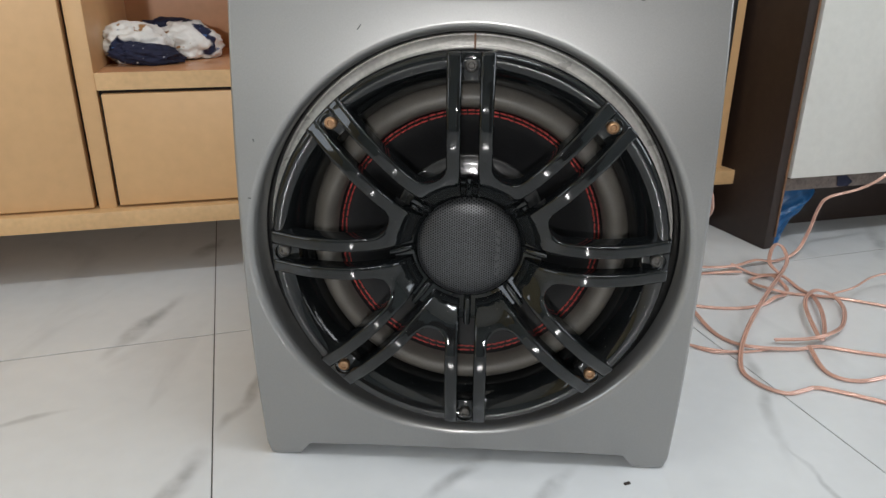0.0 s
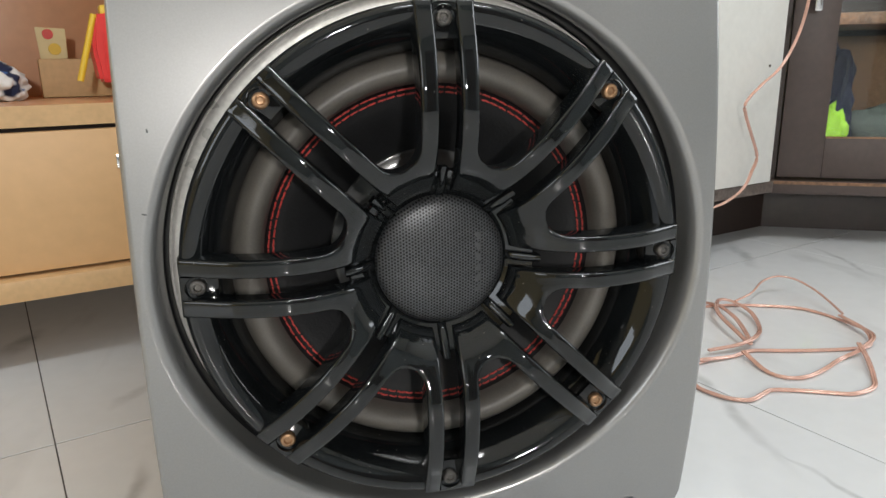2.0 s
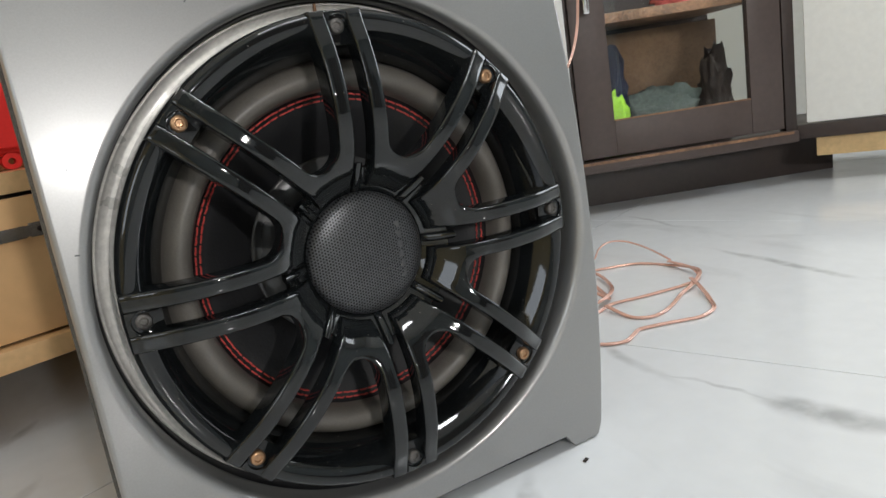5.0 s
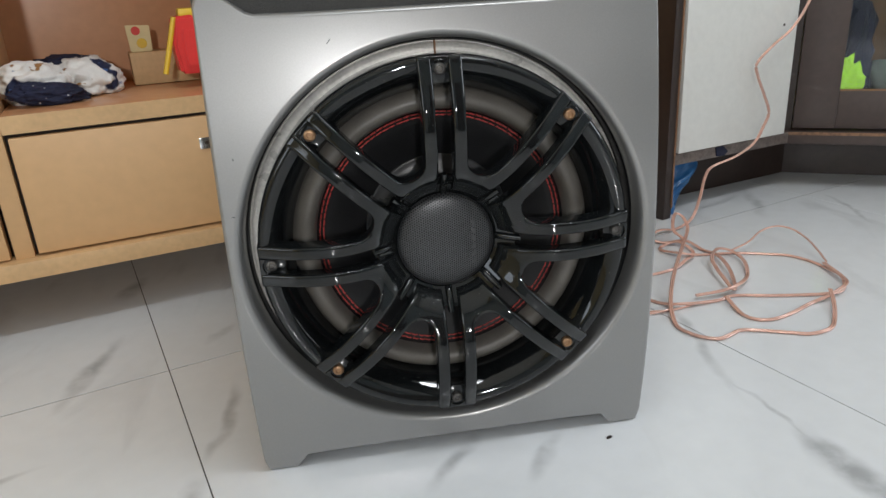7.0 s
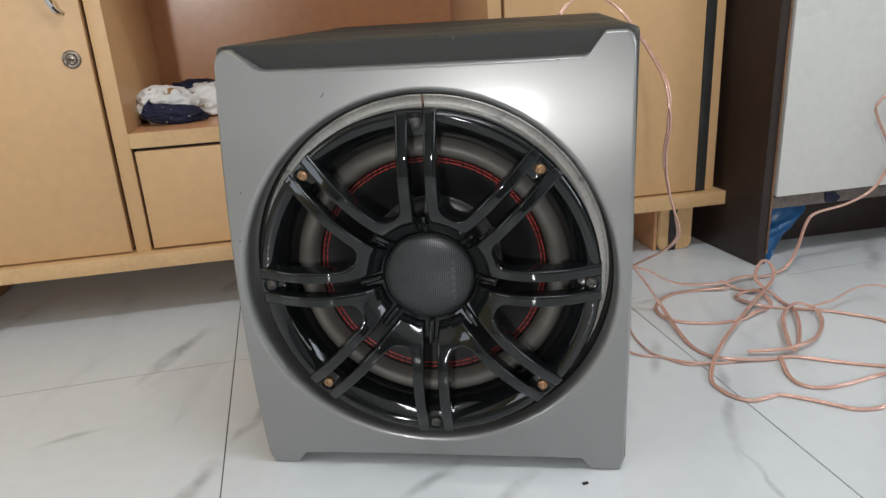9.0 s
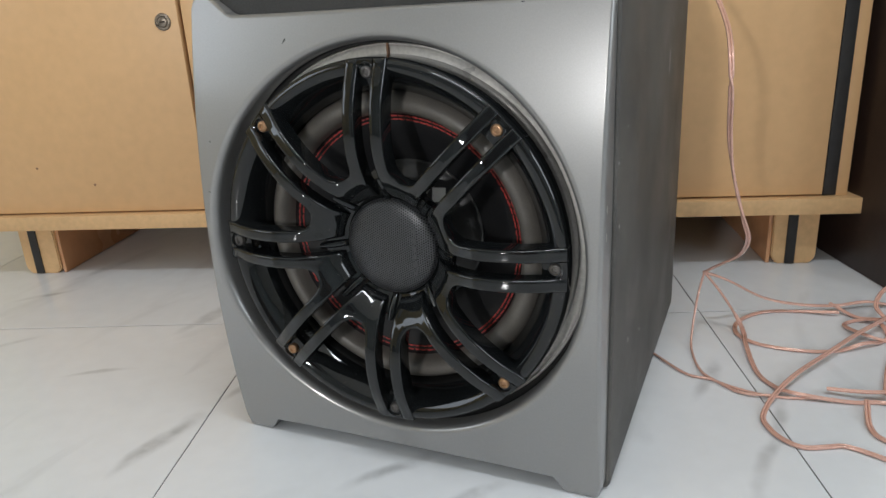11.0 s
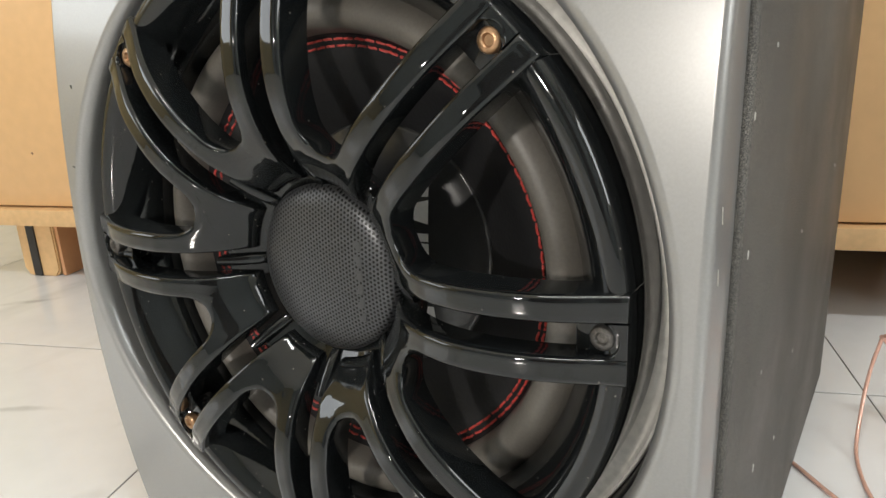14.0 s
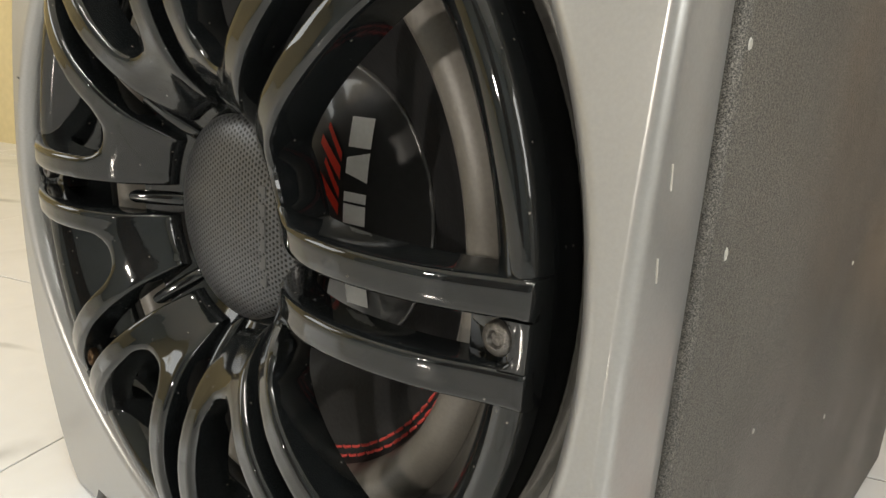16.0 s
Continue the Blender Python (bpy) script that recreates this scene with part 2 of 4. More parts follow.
def mesh_material():
    """Perforated metal: a triangular net of small dark holes."""
    m = mat("perforated_black_metal", (0.085, 0.087, 0.092), 0.36, 0.5, 30, 0.15, 300, 0.0)
    nt, b = nodes_of(m)
    base = b.inputs["Base Color"].links[0].from_socket
    pos = nt.nodes.new("ShaderNodeTexCoord")
    sep = nt.nodes.new("ShaderNodeSeparateXYZ")
    nt.links.new(pos.outputs["Object"], sep.inputs[0])

    def op(kind, a, c=None, k=None):
        n = nt.nodes.new("ShaderNodeMath")
        n.operation = kind
        nt.links.new(a, n.inputs[0])
        if c is not None:
            nt.links.new(c, n.inputs[1])
        elif k is not None:
            n.inputs[1].default_value = k
        return n.outputs[0]

    pitch = 0.0022
    k = 2 * math.pi / (pitch * math.sqrt(3) / 2) / 1.0
    x, z = sep.outputs["X"], sep.outputs["Z"]
    total = None
    for ang in (0, 60, 120):
        c, s_ = math.cos(radians(ang)), math.sin(radians(ang))
        proj = op("ADD", op("MULTIPLY", x, k=c * k), op("MULTIPLY", z, k=s_ * k))
        wave = op("COSINE", proj)
        total = wave if total is None else op("ADD", total, wave)
    hole = nt.nodes.new("ShaderNodeMapRange")
    hole.inputs["From Min"].default_value, hole.inputs["From Max"].default_value = 0.0, 0.9
    nt.links.new(total, hole.inputs["Value"])
    mix = nt.nodes.new("ShaderNodeMix")
    mix.data_type = "RGBA"
    nt.links.new(hole.outputs[0], mix.inputs[0])
    nt.links.new(base, mix.inputs[6])
    mix.inputs[7].default_value = (0.006, 0.006, 0.006, 1)
    nt.links.new(mix.outputs[2], b.inputs["Base Color"])
    bump = nt.nodes.new("ShaderNodeBump")
    bump.invert = True
    bump.inputs["Strength"].default_value, bump.inputs["Distance"].default_value = 0.6, 0.0006
    nt.links.new(hole.outputs[0], bump.inputs["Height"])
    nt.links.new(bump.outputs["Normal"], b.inputs["Normal"])
    return m


M_MESH = mesh_material()


def marble_material():
    """White polished tile with soft grey streaks; each streak is a mark of its own: centre, direction, half length, half width, depth."""
    m = mat("white_marble_tile", (0.72, 0.735, 0.75), 0.14, 0.0, 1.6, 0.03, 40, 0.0, rvary=0.25)
    nt, b = nodes_of(m)
    base = b.inputs["Base Color"].links[0].from_socket
    geo = nt.nodes.new("ShaderNodeNewGeometry")
    warp = nt.nodes.new("ShaderNodeTexNoise")
    warp.inputs["Scale"].default_value, warp.inputs["Detail"].default_value = 9, 3
    nt.links.new(geo.outputs["Position"], warp.inputs["Vector"])
    shift = nt.nodes.new("ShaderNodeVectorMath")
    shift.operation = "MULTIPLY_ADD"
    shift.inputs[1].default_value = (0.05, 0.05, 0)
    nt.links.new(warp.outputs["Color"], shift.inputs[0])
    nt.links.new(geo.outputs["Position"], shift.inputs[2])
    flat = nt.nodes.new("ShaderNodeVectorMath")
    flat.operation = "MULTIPLY"
    flat.inputs[1].default_value = (1, 1, 0)
    nt.links.new(shift.outputs[0], flat.inputs[0])
    break_up = nt.nodes.new("ShaderNodeTexNoise")
    break_up.inputs["Scale"].default_value, break_up.inputs["Detail"].default_value = 28, 5
    nt.links.new(geo.outputs["Position"], break_up.inputs["Vector"])
    total = None
    for ax, ay, bx, by, half, depth in STREAKS:
        mp = nt.nodes.new("ShaderNodeMapping")
        mp.vector_type = "TEXTURE"
        mp.inputs["Location"].default_value = ((ax + bx) / 2 + 0.025, (ay + by) / 2 + 0.025, 0)
        mp.inputs["Rotation"].default_value = (0, 0, math.atan2(by - ay, bx - ax))
        mp.inputs["Scale"].default_value = (math.hypot(bx - ax, by - ay) * 0.62, half, 1)
        nt.links.new(flat.outputs[0], mp.inputs["Vector"])
        ln = nt.nodes.new("ShaderNodeVectorMath")
        ln.operation = "LENGTH"
        nt.links.new(mp.outputs[0], ln.inputs[0])
        fade = nt.nodes.new("ShaderNodeMapRange")
        fade.interpolation_type = "SMOOTHSTEP"
        fade.inputs["From Min"].default_value, fade.inputs["From Max"].default_value = 1.0, 0.15
        fade.inputs["To Max"].default_value = depth
        nt.links.new(ln.outputs["Value"], fade.inputs["Value"])
        if total is None:
            total = fade.outputs[0]
        else:
            mx = nt.nodes.new("ShaderNodeMath")
            mx.operation = "MAXIMUM"
            nt.links.new(total, mx.inputs[0])
            nt.links.new(fade.outputs[0], mx.inputs[1])
            total = mx.outputs[0]
    br = nt.nodes.new("ShaderNodeMapRange")
    br.inputs["From Min"].default_value, br.inputs["From Max"].default_value = 0.32, 0.62
    br.inputs["To Min"].default_value, br.inputs["To Max"].default_value = 0.25, 1.0
    nt.links.new(break_up.outputs["Fac"], br.inputs["Value"])
    amount = nt.nodes.new("ShaderNodeMath")
    amount.operation = "MULTIPLY"
    nt.links.new(total, amount.inputs[0])
    nt.links.new(br.outputs[0], amount.inputs[1])
    # faint clouds and hair veins all over
    cloud = nt.nodes.new("ShaderNodeTexNoise")
    cloud.inputs["Scale"].default_value, cloud.inputs["Detail"].default_value, cloud.inputs["Distortion"].default_value = 3.2, 6, 1.2
    mapc = nt.nodes.new("ShaderNodeMapping")
    mapc.inputs["Rotation"].default_value, mapc.inputs["Scale"].default_value = (0, 0, 0.35), (2.2, 0.7, 1)
    nt.links.new(geo.outputs["Position"], mapc.inputs["Vector"])
    nt.links.new(mapc.outputs[0], cloud.inputs["Vector"])
    cr = nt.nodes.new("ShaderNodeMapRange")
    cr.inputs["From Min"].default_value, cr.inputs["From Max"].default_value, cr.inputs["To Max"].default_value = 0.56, 0.78, 0.28
    nt.links.new(cloud.outputs["Fac"], cr.inputs["Value"])
    mx = nt.nodes.new("ShaderNodeMath")
    mx.operation = "MAXIMUM"
    nt.links.new(amount.outputs[0], mx.inputs[0])
    nt.links.new(cr.outputs[0], mx.inputs[1])
    mix = nt.nodes.new("ShaderNodeMix")
    mix.data_type = "RGBA"
    nt.links.new(mx.outputs[0], mix.inputs[0])
    nt.links.new(base, mix.inputs[6])
    mix.inputs[7].default_value = (0.17, 0.17, 0.175, 1)
    nt.links.new(mix.outputs[2], b.inputs["Base Color"])
    return m


STREAKS = [
    (-0.435, 0.155, -0.408, 0.325, 0.017, 0.55), (-0.256, -0.11, -0.242, 0.01, 0.014, 0.55), (-0.238, 0.03, -0.228, 0.17, 0.012, 0.55),
    (-0.45, 0.455, -0.43, 0.54, 0.02, 0.5), (0.300, 0.04, 0.33, 0.31, 0.012, 0.38), (-0.03, -0.05, 0.02, 0.03, 0.014, 0.5),
    (0.06, -0.055, 0.10, 0.01, 0.013, 0.5), (-0.48, 0.02, -0.40, 0.055, 0.006, 0.35), (0.335, -0.02, 0.338, -0.15, 0.022, 0.6),
    (0.299, 0.085, 0.36, -0.13, 0.004, 0.4), (0.697, 0.34, 0.66, 0.05, 0.012, 0.5), (-0.77, 0.15, -0.72, 0.23, 0.012, 0.5),
    (-0.765, 0.25, -0.745, 0.40, 0.018, 0.45), (0.421, 0.55, 0.402, 0.37, 0.018, 0.4), (0.69, 0.72, 0.64, 0.55, 0.016, 0.4),
    (0.81, 0.64, 0.785, 0.44, 0.008, 0.4), (-0.29, 0.29, -0.26, 0.35, 0.012, 0.4), (-0.67, 0.0, -0.61, 0.09, 0.008, 0.35),
    (-0.30, 0.46, -0.26, 0.52, 0.012, 0.4), (-1.2, 0.1, -1.0, 0.3, 0.02, 0.4), (0.244, 0.20, 0.25, 0.31, 0.012, 0.4),
]
M_MARBLE = marble_material()


def cloth_material():
    """White cotton printed with navy fields and small tan flowers."""
    m = mat("printed_cotton", (0.78, 0.77, 0.74), 0.85, 0.0, 20, 0.05, 300, 0.15)
    nt, b = nodes_of(m)
    base = b.inputs["Base Color"].links[0].from_socket
    pos = nt.nodes.new("ShaderNodeTexCoord")
    last = base
    for scale, lo, hi, colour in ((15, 0.60, 0.62, (0.012, 0.018, 0.055, 1)), (48, 0.66, 0.70, (0.33, 0.17, 0.06, 1)), (60, 0.68, 0.71, (0.05, 0.12, 0.30, 1))):
        n = nt.nodes.new("ShaderNodeTexNoise")
        n.inputs["Scale"].default_value, n.inputs["Detail"].default_value = scale, 2
        off = nt.nodes.new("ShaderNodeVectorMath")
        off.inputs[1].default_value = (3.1, 1.7, 2.3)
        nt.links.new(pos.outputs["Object"], off.inputs[0])
        nt.links.new(off.outputs[0], n.inputs["Vector"])
        r = nt.nodes.new("ShaderNodeMapRange")
        r.inputs["From Min"].default_value, r.inputs["From Max"].default_value = lo, hi
        nt.links.new(n.outputs["Fac"], r.inputs["Value"])
        mix = nt.nodes.new("ShaderNodeMix")
        mix.data_type = "RGBA"
        nt.links.new(r.outputs[0], mix.inputs[0])
        nt.links.new(last, mix.inputs[6])
        mix.inputs[7].default_value = colour
        last = mix.outputs[2]
    nt.links.new(last, b.inputs["Base Color"])
    return m


M_CLOTH = cloth_material()
M_NAVY_PRINT = mat("navy_printed_cotton", (0.011, 0.014, 0.040), 0.8, 0.0, 14, 0.4, 160, 0.3)
flecks(M_NAVY_PRINT, 75, 0.45, (0.62, 0.62, 0.64))


def glass_material():
    m = bpy.data.materials.new("cabinet_glass")
    m.use_nodes = True
    nt, b = nodes_of(m)
    b.inputs["Transmission Weight"].default_value = 1.0
    b.inputs["Roughness"].default_value, b.inputs["IOR"].default_value = 0.03, 1.45
    b.inputs["Base Color"].default_value = (0.93, 0.96, 0.95, 1)
    return m


M_GLASS = glass_material()

# ---- mesh helpers ----


def thing(name, label, category, m=None, group="", kind=""):
    ob = new(name)
    ob.empty_display_size = 0.05
    if m is not None:
        ob.matrix_world = m
    return tagged(ob, label, category, group, kind)


def part(name, bm, material, parent=None, label="", smooth=40):
    data = bpy.data.meshes.new(name)
    bmesh.ops.recalc_face_normals(bm, faces=bm.faces)
    bm.to_mesh(data)
    bm.free()
    data.materials.append(material)
    if smooth:
        data.polygons.foreach_set("use_smooth", [True] * len(data.polygons))
        data.set_sharp_from_angle(angle=radians(smooth))
    ob = new(name, data)
    if parent is not None:
        ob.parent = parent
    return tagged(ob, label)


def block(x0, x1, y0, y1, z0, z1, bevel=0.0, segs=2, bm=None):
    bm = bm or bmesh.new()
    got = bmesh.ops.create_cube(bm, size=1, matrix=Matrix.LocRotScale(((x0 + x1) / 2, (y0 + y1) / 2, (z0 + z1) / 2), None, (x1 - x0, y1 - y0, z1 - z0)))
    if bevel:
        vs = set(got["verts"])
        bmesh.ops.bevel(bm, geom=[e for e in bm.edges if e.verts[0] in vs], offset=bevel, segments=segs, affect="EDGES", profile=0.6)
    return bm


def lathe(profile, segs=128, bm=None, centre=(0, 0, 0)):
    """Turns (radius, y) pairs about the y axis."""
    bm = bm or bmesh.new()
    cx, cy, cz = centre
    rings = []
    for r, y in profile:
        if r < 1e-6:
            rings.append([bm.verts.new((cx, cy + y, cz))])
        else:
            rings.append([bm.verts.new((cx + r * math.cos(2 * math.pi * i / segs), cy + y, cz + r * math.sin(2 * math.pi * i / segs))) for i in range(segs)])
    for a, b in zip(rings, rings[1:]):
        for i in range(segs):
            j = (i + 1) % segs
            if len(a) == 1 and len(b) > 1:
                bm.faces.new((a[0], b[i], b[j]))
            elif len(b) == 1 and len(a) > 1:
                bm.faces.new((a[i], a[j], b[0]))
            elif len(a) > 1:
                bm.faces.new((a[i], a[j], b[j], b[i]))
    return bm


def cylinder(p, q, r, segs=20, bm=None, r2=None):
    bm = bm or bmesh.new()
    p, q = Vector(p), Vector(q)
    m = Matrix.Translation((p + q) / 2) @ (q - p).to_track_quat("Z", "Y").to_matrix().to_4x4()
    bmesh.ops.create_cone(bm, cap_ends=True, segments=segs, radius1=r, radius2=r if r2 is None else r2, depth=(q - p).length, matrix=m)
    return bm


def smooth_line(points, step=8):
    """A soft line through the points (Catmull-Rom)."""
    pts = [Vector(p) for p in points]
    pts = [2 * pts[0] - pts[1]] + pts + [2 * pts[-1] - pts[-2]]
    out = []
    for a, b, c, d in zip(pts, pts[1:], pts[2:], pts[3:]):
        for k in range(step):
            t = k / step
            out.append(0.5 * (2 * b + (c - a) * t + (2 * a - 5 * b + 4 * c - d) * t * t + (3 * b - a - 3 * c + d) * t ** 3))
    return out + [pts[-2]]


def tube(line, r, segs=8, bm=None, side=0.0):
    bm = bm or bmesh.new()
    last = None
    for i, p in enumerate(line):
        t = (line[min(i + 1, len(line) - 1)] - line[max(i - 1, 0)]).normalized()
        x = t.cross(Vector((0, 0, 1)))
        x = x.normalized() if x.length > 0.05 else Vector((1, 0, 0))
        y = x.cross(t)
        o = p + x * side
        ring = [bm.verts.new(o + (x * math.cos(2 * math.pi * k / segs) + y * math.sin(2 * math.pi * k / segs)) * r) for k in range(segs)]
        if last:
            for k in range(segs):
                bm.faces.new((last[k], last[(k + 1) % segs], ring[(k + 1) % segs], ring[k]))
        else:
            bm.faces.new(ring[::-1])
        last = ring
    bm.faces.new(last)
    return bm


def prism(outline, y0, y1, bevel=0.0, bm=None):
    """An outline in x and z, given depth along y."""
    bm = bm or bmesh.new()
    f = bm.faces.new([bm.verts.new((x, y0, z)) for x, z in outline])
    got = bmesh.ops.extrude_face_region(bm, geom=[f])
    vs = [v for v in got["geom"] if isinstance(v, bmesh.types.BMVert)]
    bmesh.ops.translate(bm, verts=vs, vec=(0, y1 - y0, 0))
    if bevel:
        bmesh.ops.bevel(bm, geom=bm.edges[:], offset=bevel, segments=2, affect="EDGES")
    return bm


# ---- room ----
U0, U1, W0, W1, TOP = -2.35, 2.75, SOUTH_W, 0.46, 2.7
room = {}


def wall(name, u0, u1, w0, w1, z0, z1, material, label):
    ob = part(name, block(u0, u1, w0, w1, z0, z1), material, None, label, smooth=0)
    ob.matrix_world = ROOM
    return tagged(ob, label, "wall", kind="structure")


wall("wall_north", U0 - 0.15, U1 + 0.15, W1, W1 + 0.15, 0, TOP, M_WALL, "pale yellow painted plaster wall behind the cabinets")
# both side windows are out of view, added along with their lamps
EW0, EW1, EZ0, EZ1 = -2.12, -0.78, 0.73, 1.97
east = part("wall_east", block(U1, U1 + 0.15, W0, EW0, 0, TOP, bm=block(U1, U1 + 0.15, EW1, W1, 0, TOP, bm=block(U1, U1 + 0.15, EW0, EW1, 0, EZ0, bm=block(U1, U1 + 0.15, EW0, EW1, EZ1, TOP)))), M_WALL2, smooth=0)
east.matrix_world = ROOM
tagged(east, "pale painted plaster side wall with an added window opening", "wall", kind="structure")
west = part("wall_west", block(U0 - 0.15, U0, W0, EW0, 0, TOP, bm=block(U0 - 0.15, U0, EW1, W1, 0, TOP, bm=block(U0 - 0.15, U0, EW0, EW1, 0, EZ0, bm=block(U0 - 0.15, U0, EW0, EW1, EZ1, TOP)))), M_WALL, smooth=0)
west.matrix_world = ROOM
tagged(west, "pale yellow plaster side wall with an added window opening", "wall", kind="structure")
# unseen wall, its grey set by what the grille should reflect
SX0, SX1, SZ0, SZ1 = -0.18, 0.86, 0.0, 2.08
south = part("wall_south", block(U0 - 0.15, SX0, W0 - 0.15, W0, 0, TOP, bm=block(SX1, U1 + 0.15, W0 - 0.15, W0, 0, TOP, bm=block(SX0, SX1, W0 - 0.15, W0, SZ1, TOP))), M_WALL3, smooth=0)
south.matrix_world = ROOM
tagged(south, "unseen wall, darkened grey for reflections, with the added door's opening", "wall", kind="structure")
ceil = part("ceiling", block(U0 - 0.15, U1 + 0.15, W0 - 0.15, W1 + 0.15, TOP, TOP + 0.1), M_CEIL, smooth=0)
ceil.matrix_world = ROOM
tagged(ceil, "plain white painted ceiling", "ceiling", kind="structure")
floor = part("floor", block(U0 - 0.15, U1 + 0.15, W0 - 0.15, W1 + 0.15, -0.08, -0.0012), M_GROUT, smooth=0)
floor.matrix_world = ROOM
tagged(floor, "polished white marble-look tiles with grey veins and thin dark joints", "floor", kind="structure")

# unseen door, added to put a dark reflection into the grille
unseen_door = thing("added_dark_door", "unseen dark brown panelled door, added for a dark reflection", "door", ROOM, kind="structure")
part("door_leaf", block(SX0 + 0.052, SX1 - 0.052, W0 - 0.08, W0 - 0.04, SZ0 + 0.004, SZ1 - 0.052, 0.002), M_DARKDOOR, unseen_door)
for a in ((SX0, SX1, SZ1 - 0.05, SZ1), (SX0, SX0 + 0.05, SZ0, SZ1 - 0.05), (SX1 - 0.05, SX1, SZ0, SZ1 - 0.05)):
    part("door_frame", block(a[0], a[1], W0 - 0.10, W0 - 0.03, a[2], a[3], 0.004), M_DARK, unseen_door)
for z0, z1 in ((0.2, 0.9), (1.1, 1.9)):
    part("door_panel", block(SX0 + 0.16, SX1 - 0.16, W0 - 0.04, W0 - 0.030, z0, z1, 0.006), M_DARKDOOR, unseen_door)

# frames round the added window lamps
for wname, x0, wlabel in (("added_window_1", U1 + 0.05, "plain white frame of an unseen added window, pale side wall"), ("added_window_2", U0 - 0.10, "plain white frame of an unseen added window, yellow side wall")):
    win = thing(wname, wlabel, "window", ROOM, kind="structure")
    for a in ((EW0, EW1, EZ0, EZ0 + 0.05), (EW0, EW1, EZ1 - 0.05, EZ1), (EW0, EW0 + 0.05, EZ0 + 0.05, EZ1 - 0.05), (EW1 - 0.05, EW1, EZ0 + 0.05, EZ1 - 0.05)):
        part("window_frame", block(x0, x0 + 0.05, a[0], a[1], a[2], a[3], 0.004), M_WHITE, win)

# casing of the added lamp, out of view
added_wall_lamp = thing("added_wall_lamp", "round white lamp, unseen, added for small highlights", "lamp", ROOM @ pose(-0.36, SOUTH_W, 0.82))
part("lamp_base", lathe([(0.0, 0.0), (0.135, 0.0), (0.135, 0.06), (0.128, 0.075), (0.121, 0.075), (0.121, 0.05), (0.0, 0.05)], 48), M_WHITE, added_wall_lamp)

# ---- wooden cabinet ----
cab = thing("wooden_cabinet", "tan laminate low cabinet with doors, open niche and drawer", "cabinet", ROOM)
ZB0, ZB1 = 0.087, 0.111
part("base_board", block(-0.440, 0.983, -0.018, 0.43, ZB0, ZB1, 0.0015), M_EDGE, cab, "raw-edged base board")
CT = 0.62
part("side_panel", block(-0.427, -0.4115, 0.0, 0.43, ZB1, CT, 0.001), M_WOOD, cab)
part("edge_strip", block(-0.4113, -0.3990, -0.003, 0.02, ZB1 + 0.001, CT, 0.0005), M_STRIP, cab, "black edge strip")
part("side_panel", block(0.945, 0.962, 0.0, 0.43, ZB1, CT, 0.001), M_WOOD, cab)
part("edge_strip", block(0.927, 0.9447, -0.003, 0.02, ZB1 + 0.001, CT, 0.0005), M_STRIP, cab, "black edge strip")
part("divider", block(-0.0155, 0.0072, 0.0, 0.30, ZB1, CT, 0.001), M_WOOD, cab)
part("divider", block(0.562, 0.584, 0.0, 0.30, ZB1, CT, 0.001), M_WOOD, cab)
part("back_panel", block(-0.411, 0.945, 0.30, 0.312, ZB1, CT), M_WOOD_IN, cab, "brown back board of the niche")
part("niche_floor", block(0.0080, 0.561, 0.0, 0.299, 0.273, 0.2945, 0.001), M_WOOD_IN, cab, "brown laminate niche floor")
part("niche_edge", block(0.0078, 0.5615, -0.002, -0.0002, 0.2725, 0.2950), M_EDGE, cab, "pale edge strip")
part("cabinet_top", block(-0.46, 0.97, -0.015, 0.43, CT + 0.001, CT + 0.02, 0.001), M_WOOD, cab)
# near-black sheets paint the shade in the door gaps
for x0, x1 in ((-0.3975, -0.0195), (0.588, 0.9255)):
    part("gap_shade_backing", block(x0 - 0.0005, x1 + 0.003, 0.016, 0.022, ZB1 + 0.001, CT), M_GAP, cab, "near-black backing, painted shade of the door gap")
ldoor = part("door", block(-0.3975, -0.0205, -0.004, 0.0145, ZB1 + 0.003, CT - 0.002, 0.0012), M_WOOD, cab, "plain tan laminate door")
rdoor = part("door", block(0.588, 0.9255, -0.004, 0.0145, ZB1 + 0.003, CT - 0.002, 0.0012), M_WOOD, cab, "plain tan laminate door")
# near-black sheet paints the shade round the drawer front
part("drawer_shade_backing", block(0.0078, 0.5615, 0.010, 0.016, ZB1 + 0.0005, 0.2712), M_GAP, cab, "near-black backing, painted shade round the drawer")
drawer = part("drawer", block(0.0122, 0.558, -0.003, 0.0095, ZB1 + 0.004, 0.2675, 0.0012), M_WOOD, cab, "wide plain tan drawer front")

# lock and pull on the left-hand door
LX, LZ = -0.045, 0.406
lock = part("lock", lathe([(0.0, -0.0065), (0.0062, -0.0065), (0.0072, -0.006), (0.0078, -0.0045), (0.0082, -0.0062), (0.0108, -0.0066), (0.0122, -0.0058), (0.0128, -0.0042), (0.0128, 0.0)], 40, centre=(LX, 0, LZ)), M_LOCK, ldoor, "round tarnished bronze lock")
part("keyhole", block(LX - 0.0042, LX + 0.0042, -0.0071, -0.0066, LZ - 0.0009, LZ + 0.0009), M_GAP, lock, "dark keyhole")
part("door_pull", tube(smooth_line([(-0.044, -0.004, 0.468), (-0.050, -0.014, 0.474), (-0.058, -0.02, 0.50), (-0.062, -0.018, 0.53), (-0.063, -0.004, 0.55)]), 0.0045), M_CHROME, ldoor, "curved chrome pull")
for sx, sz in ((-0.305, 0.19), (-0.21, 0.16), (-0.33, 0.35)):
    part("stain", lathe([(0, -0.0044), (0.0016, -0.0043), (0.0022, -0.0039)], 8, centre=(sx, 0, sz)), M_WORN, ldoor)

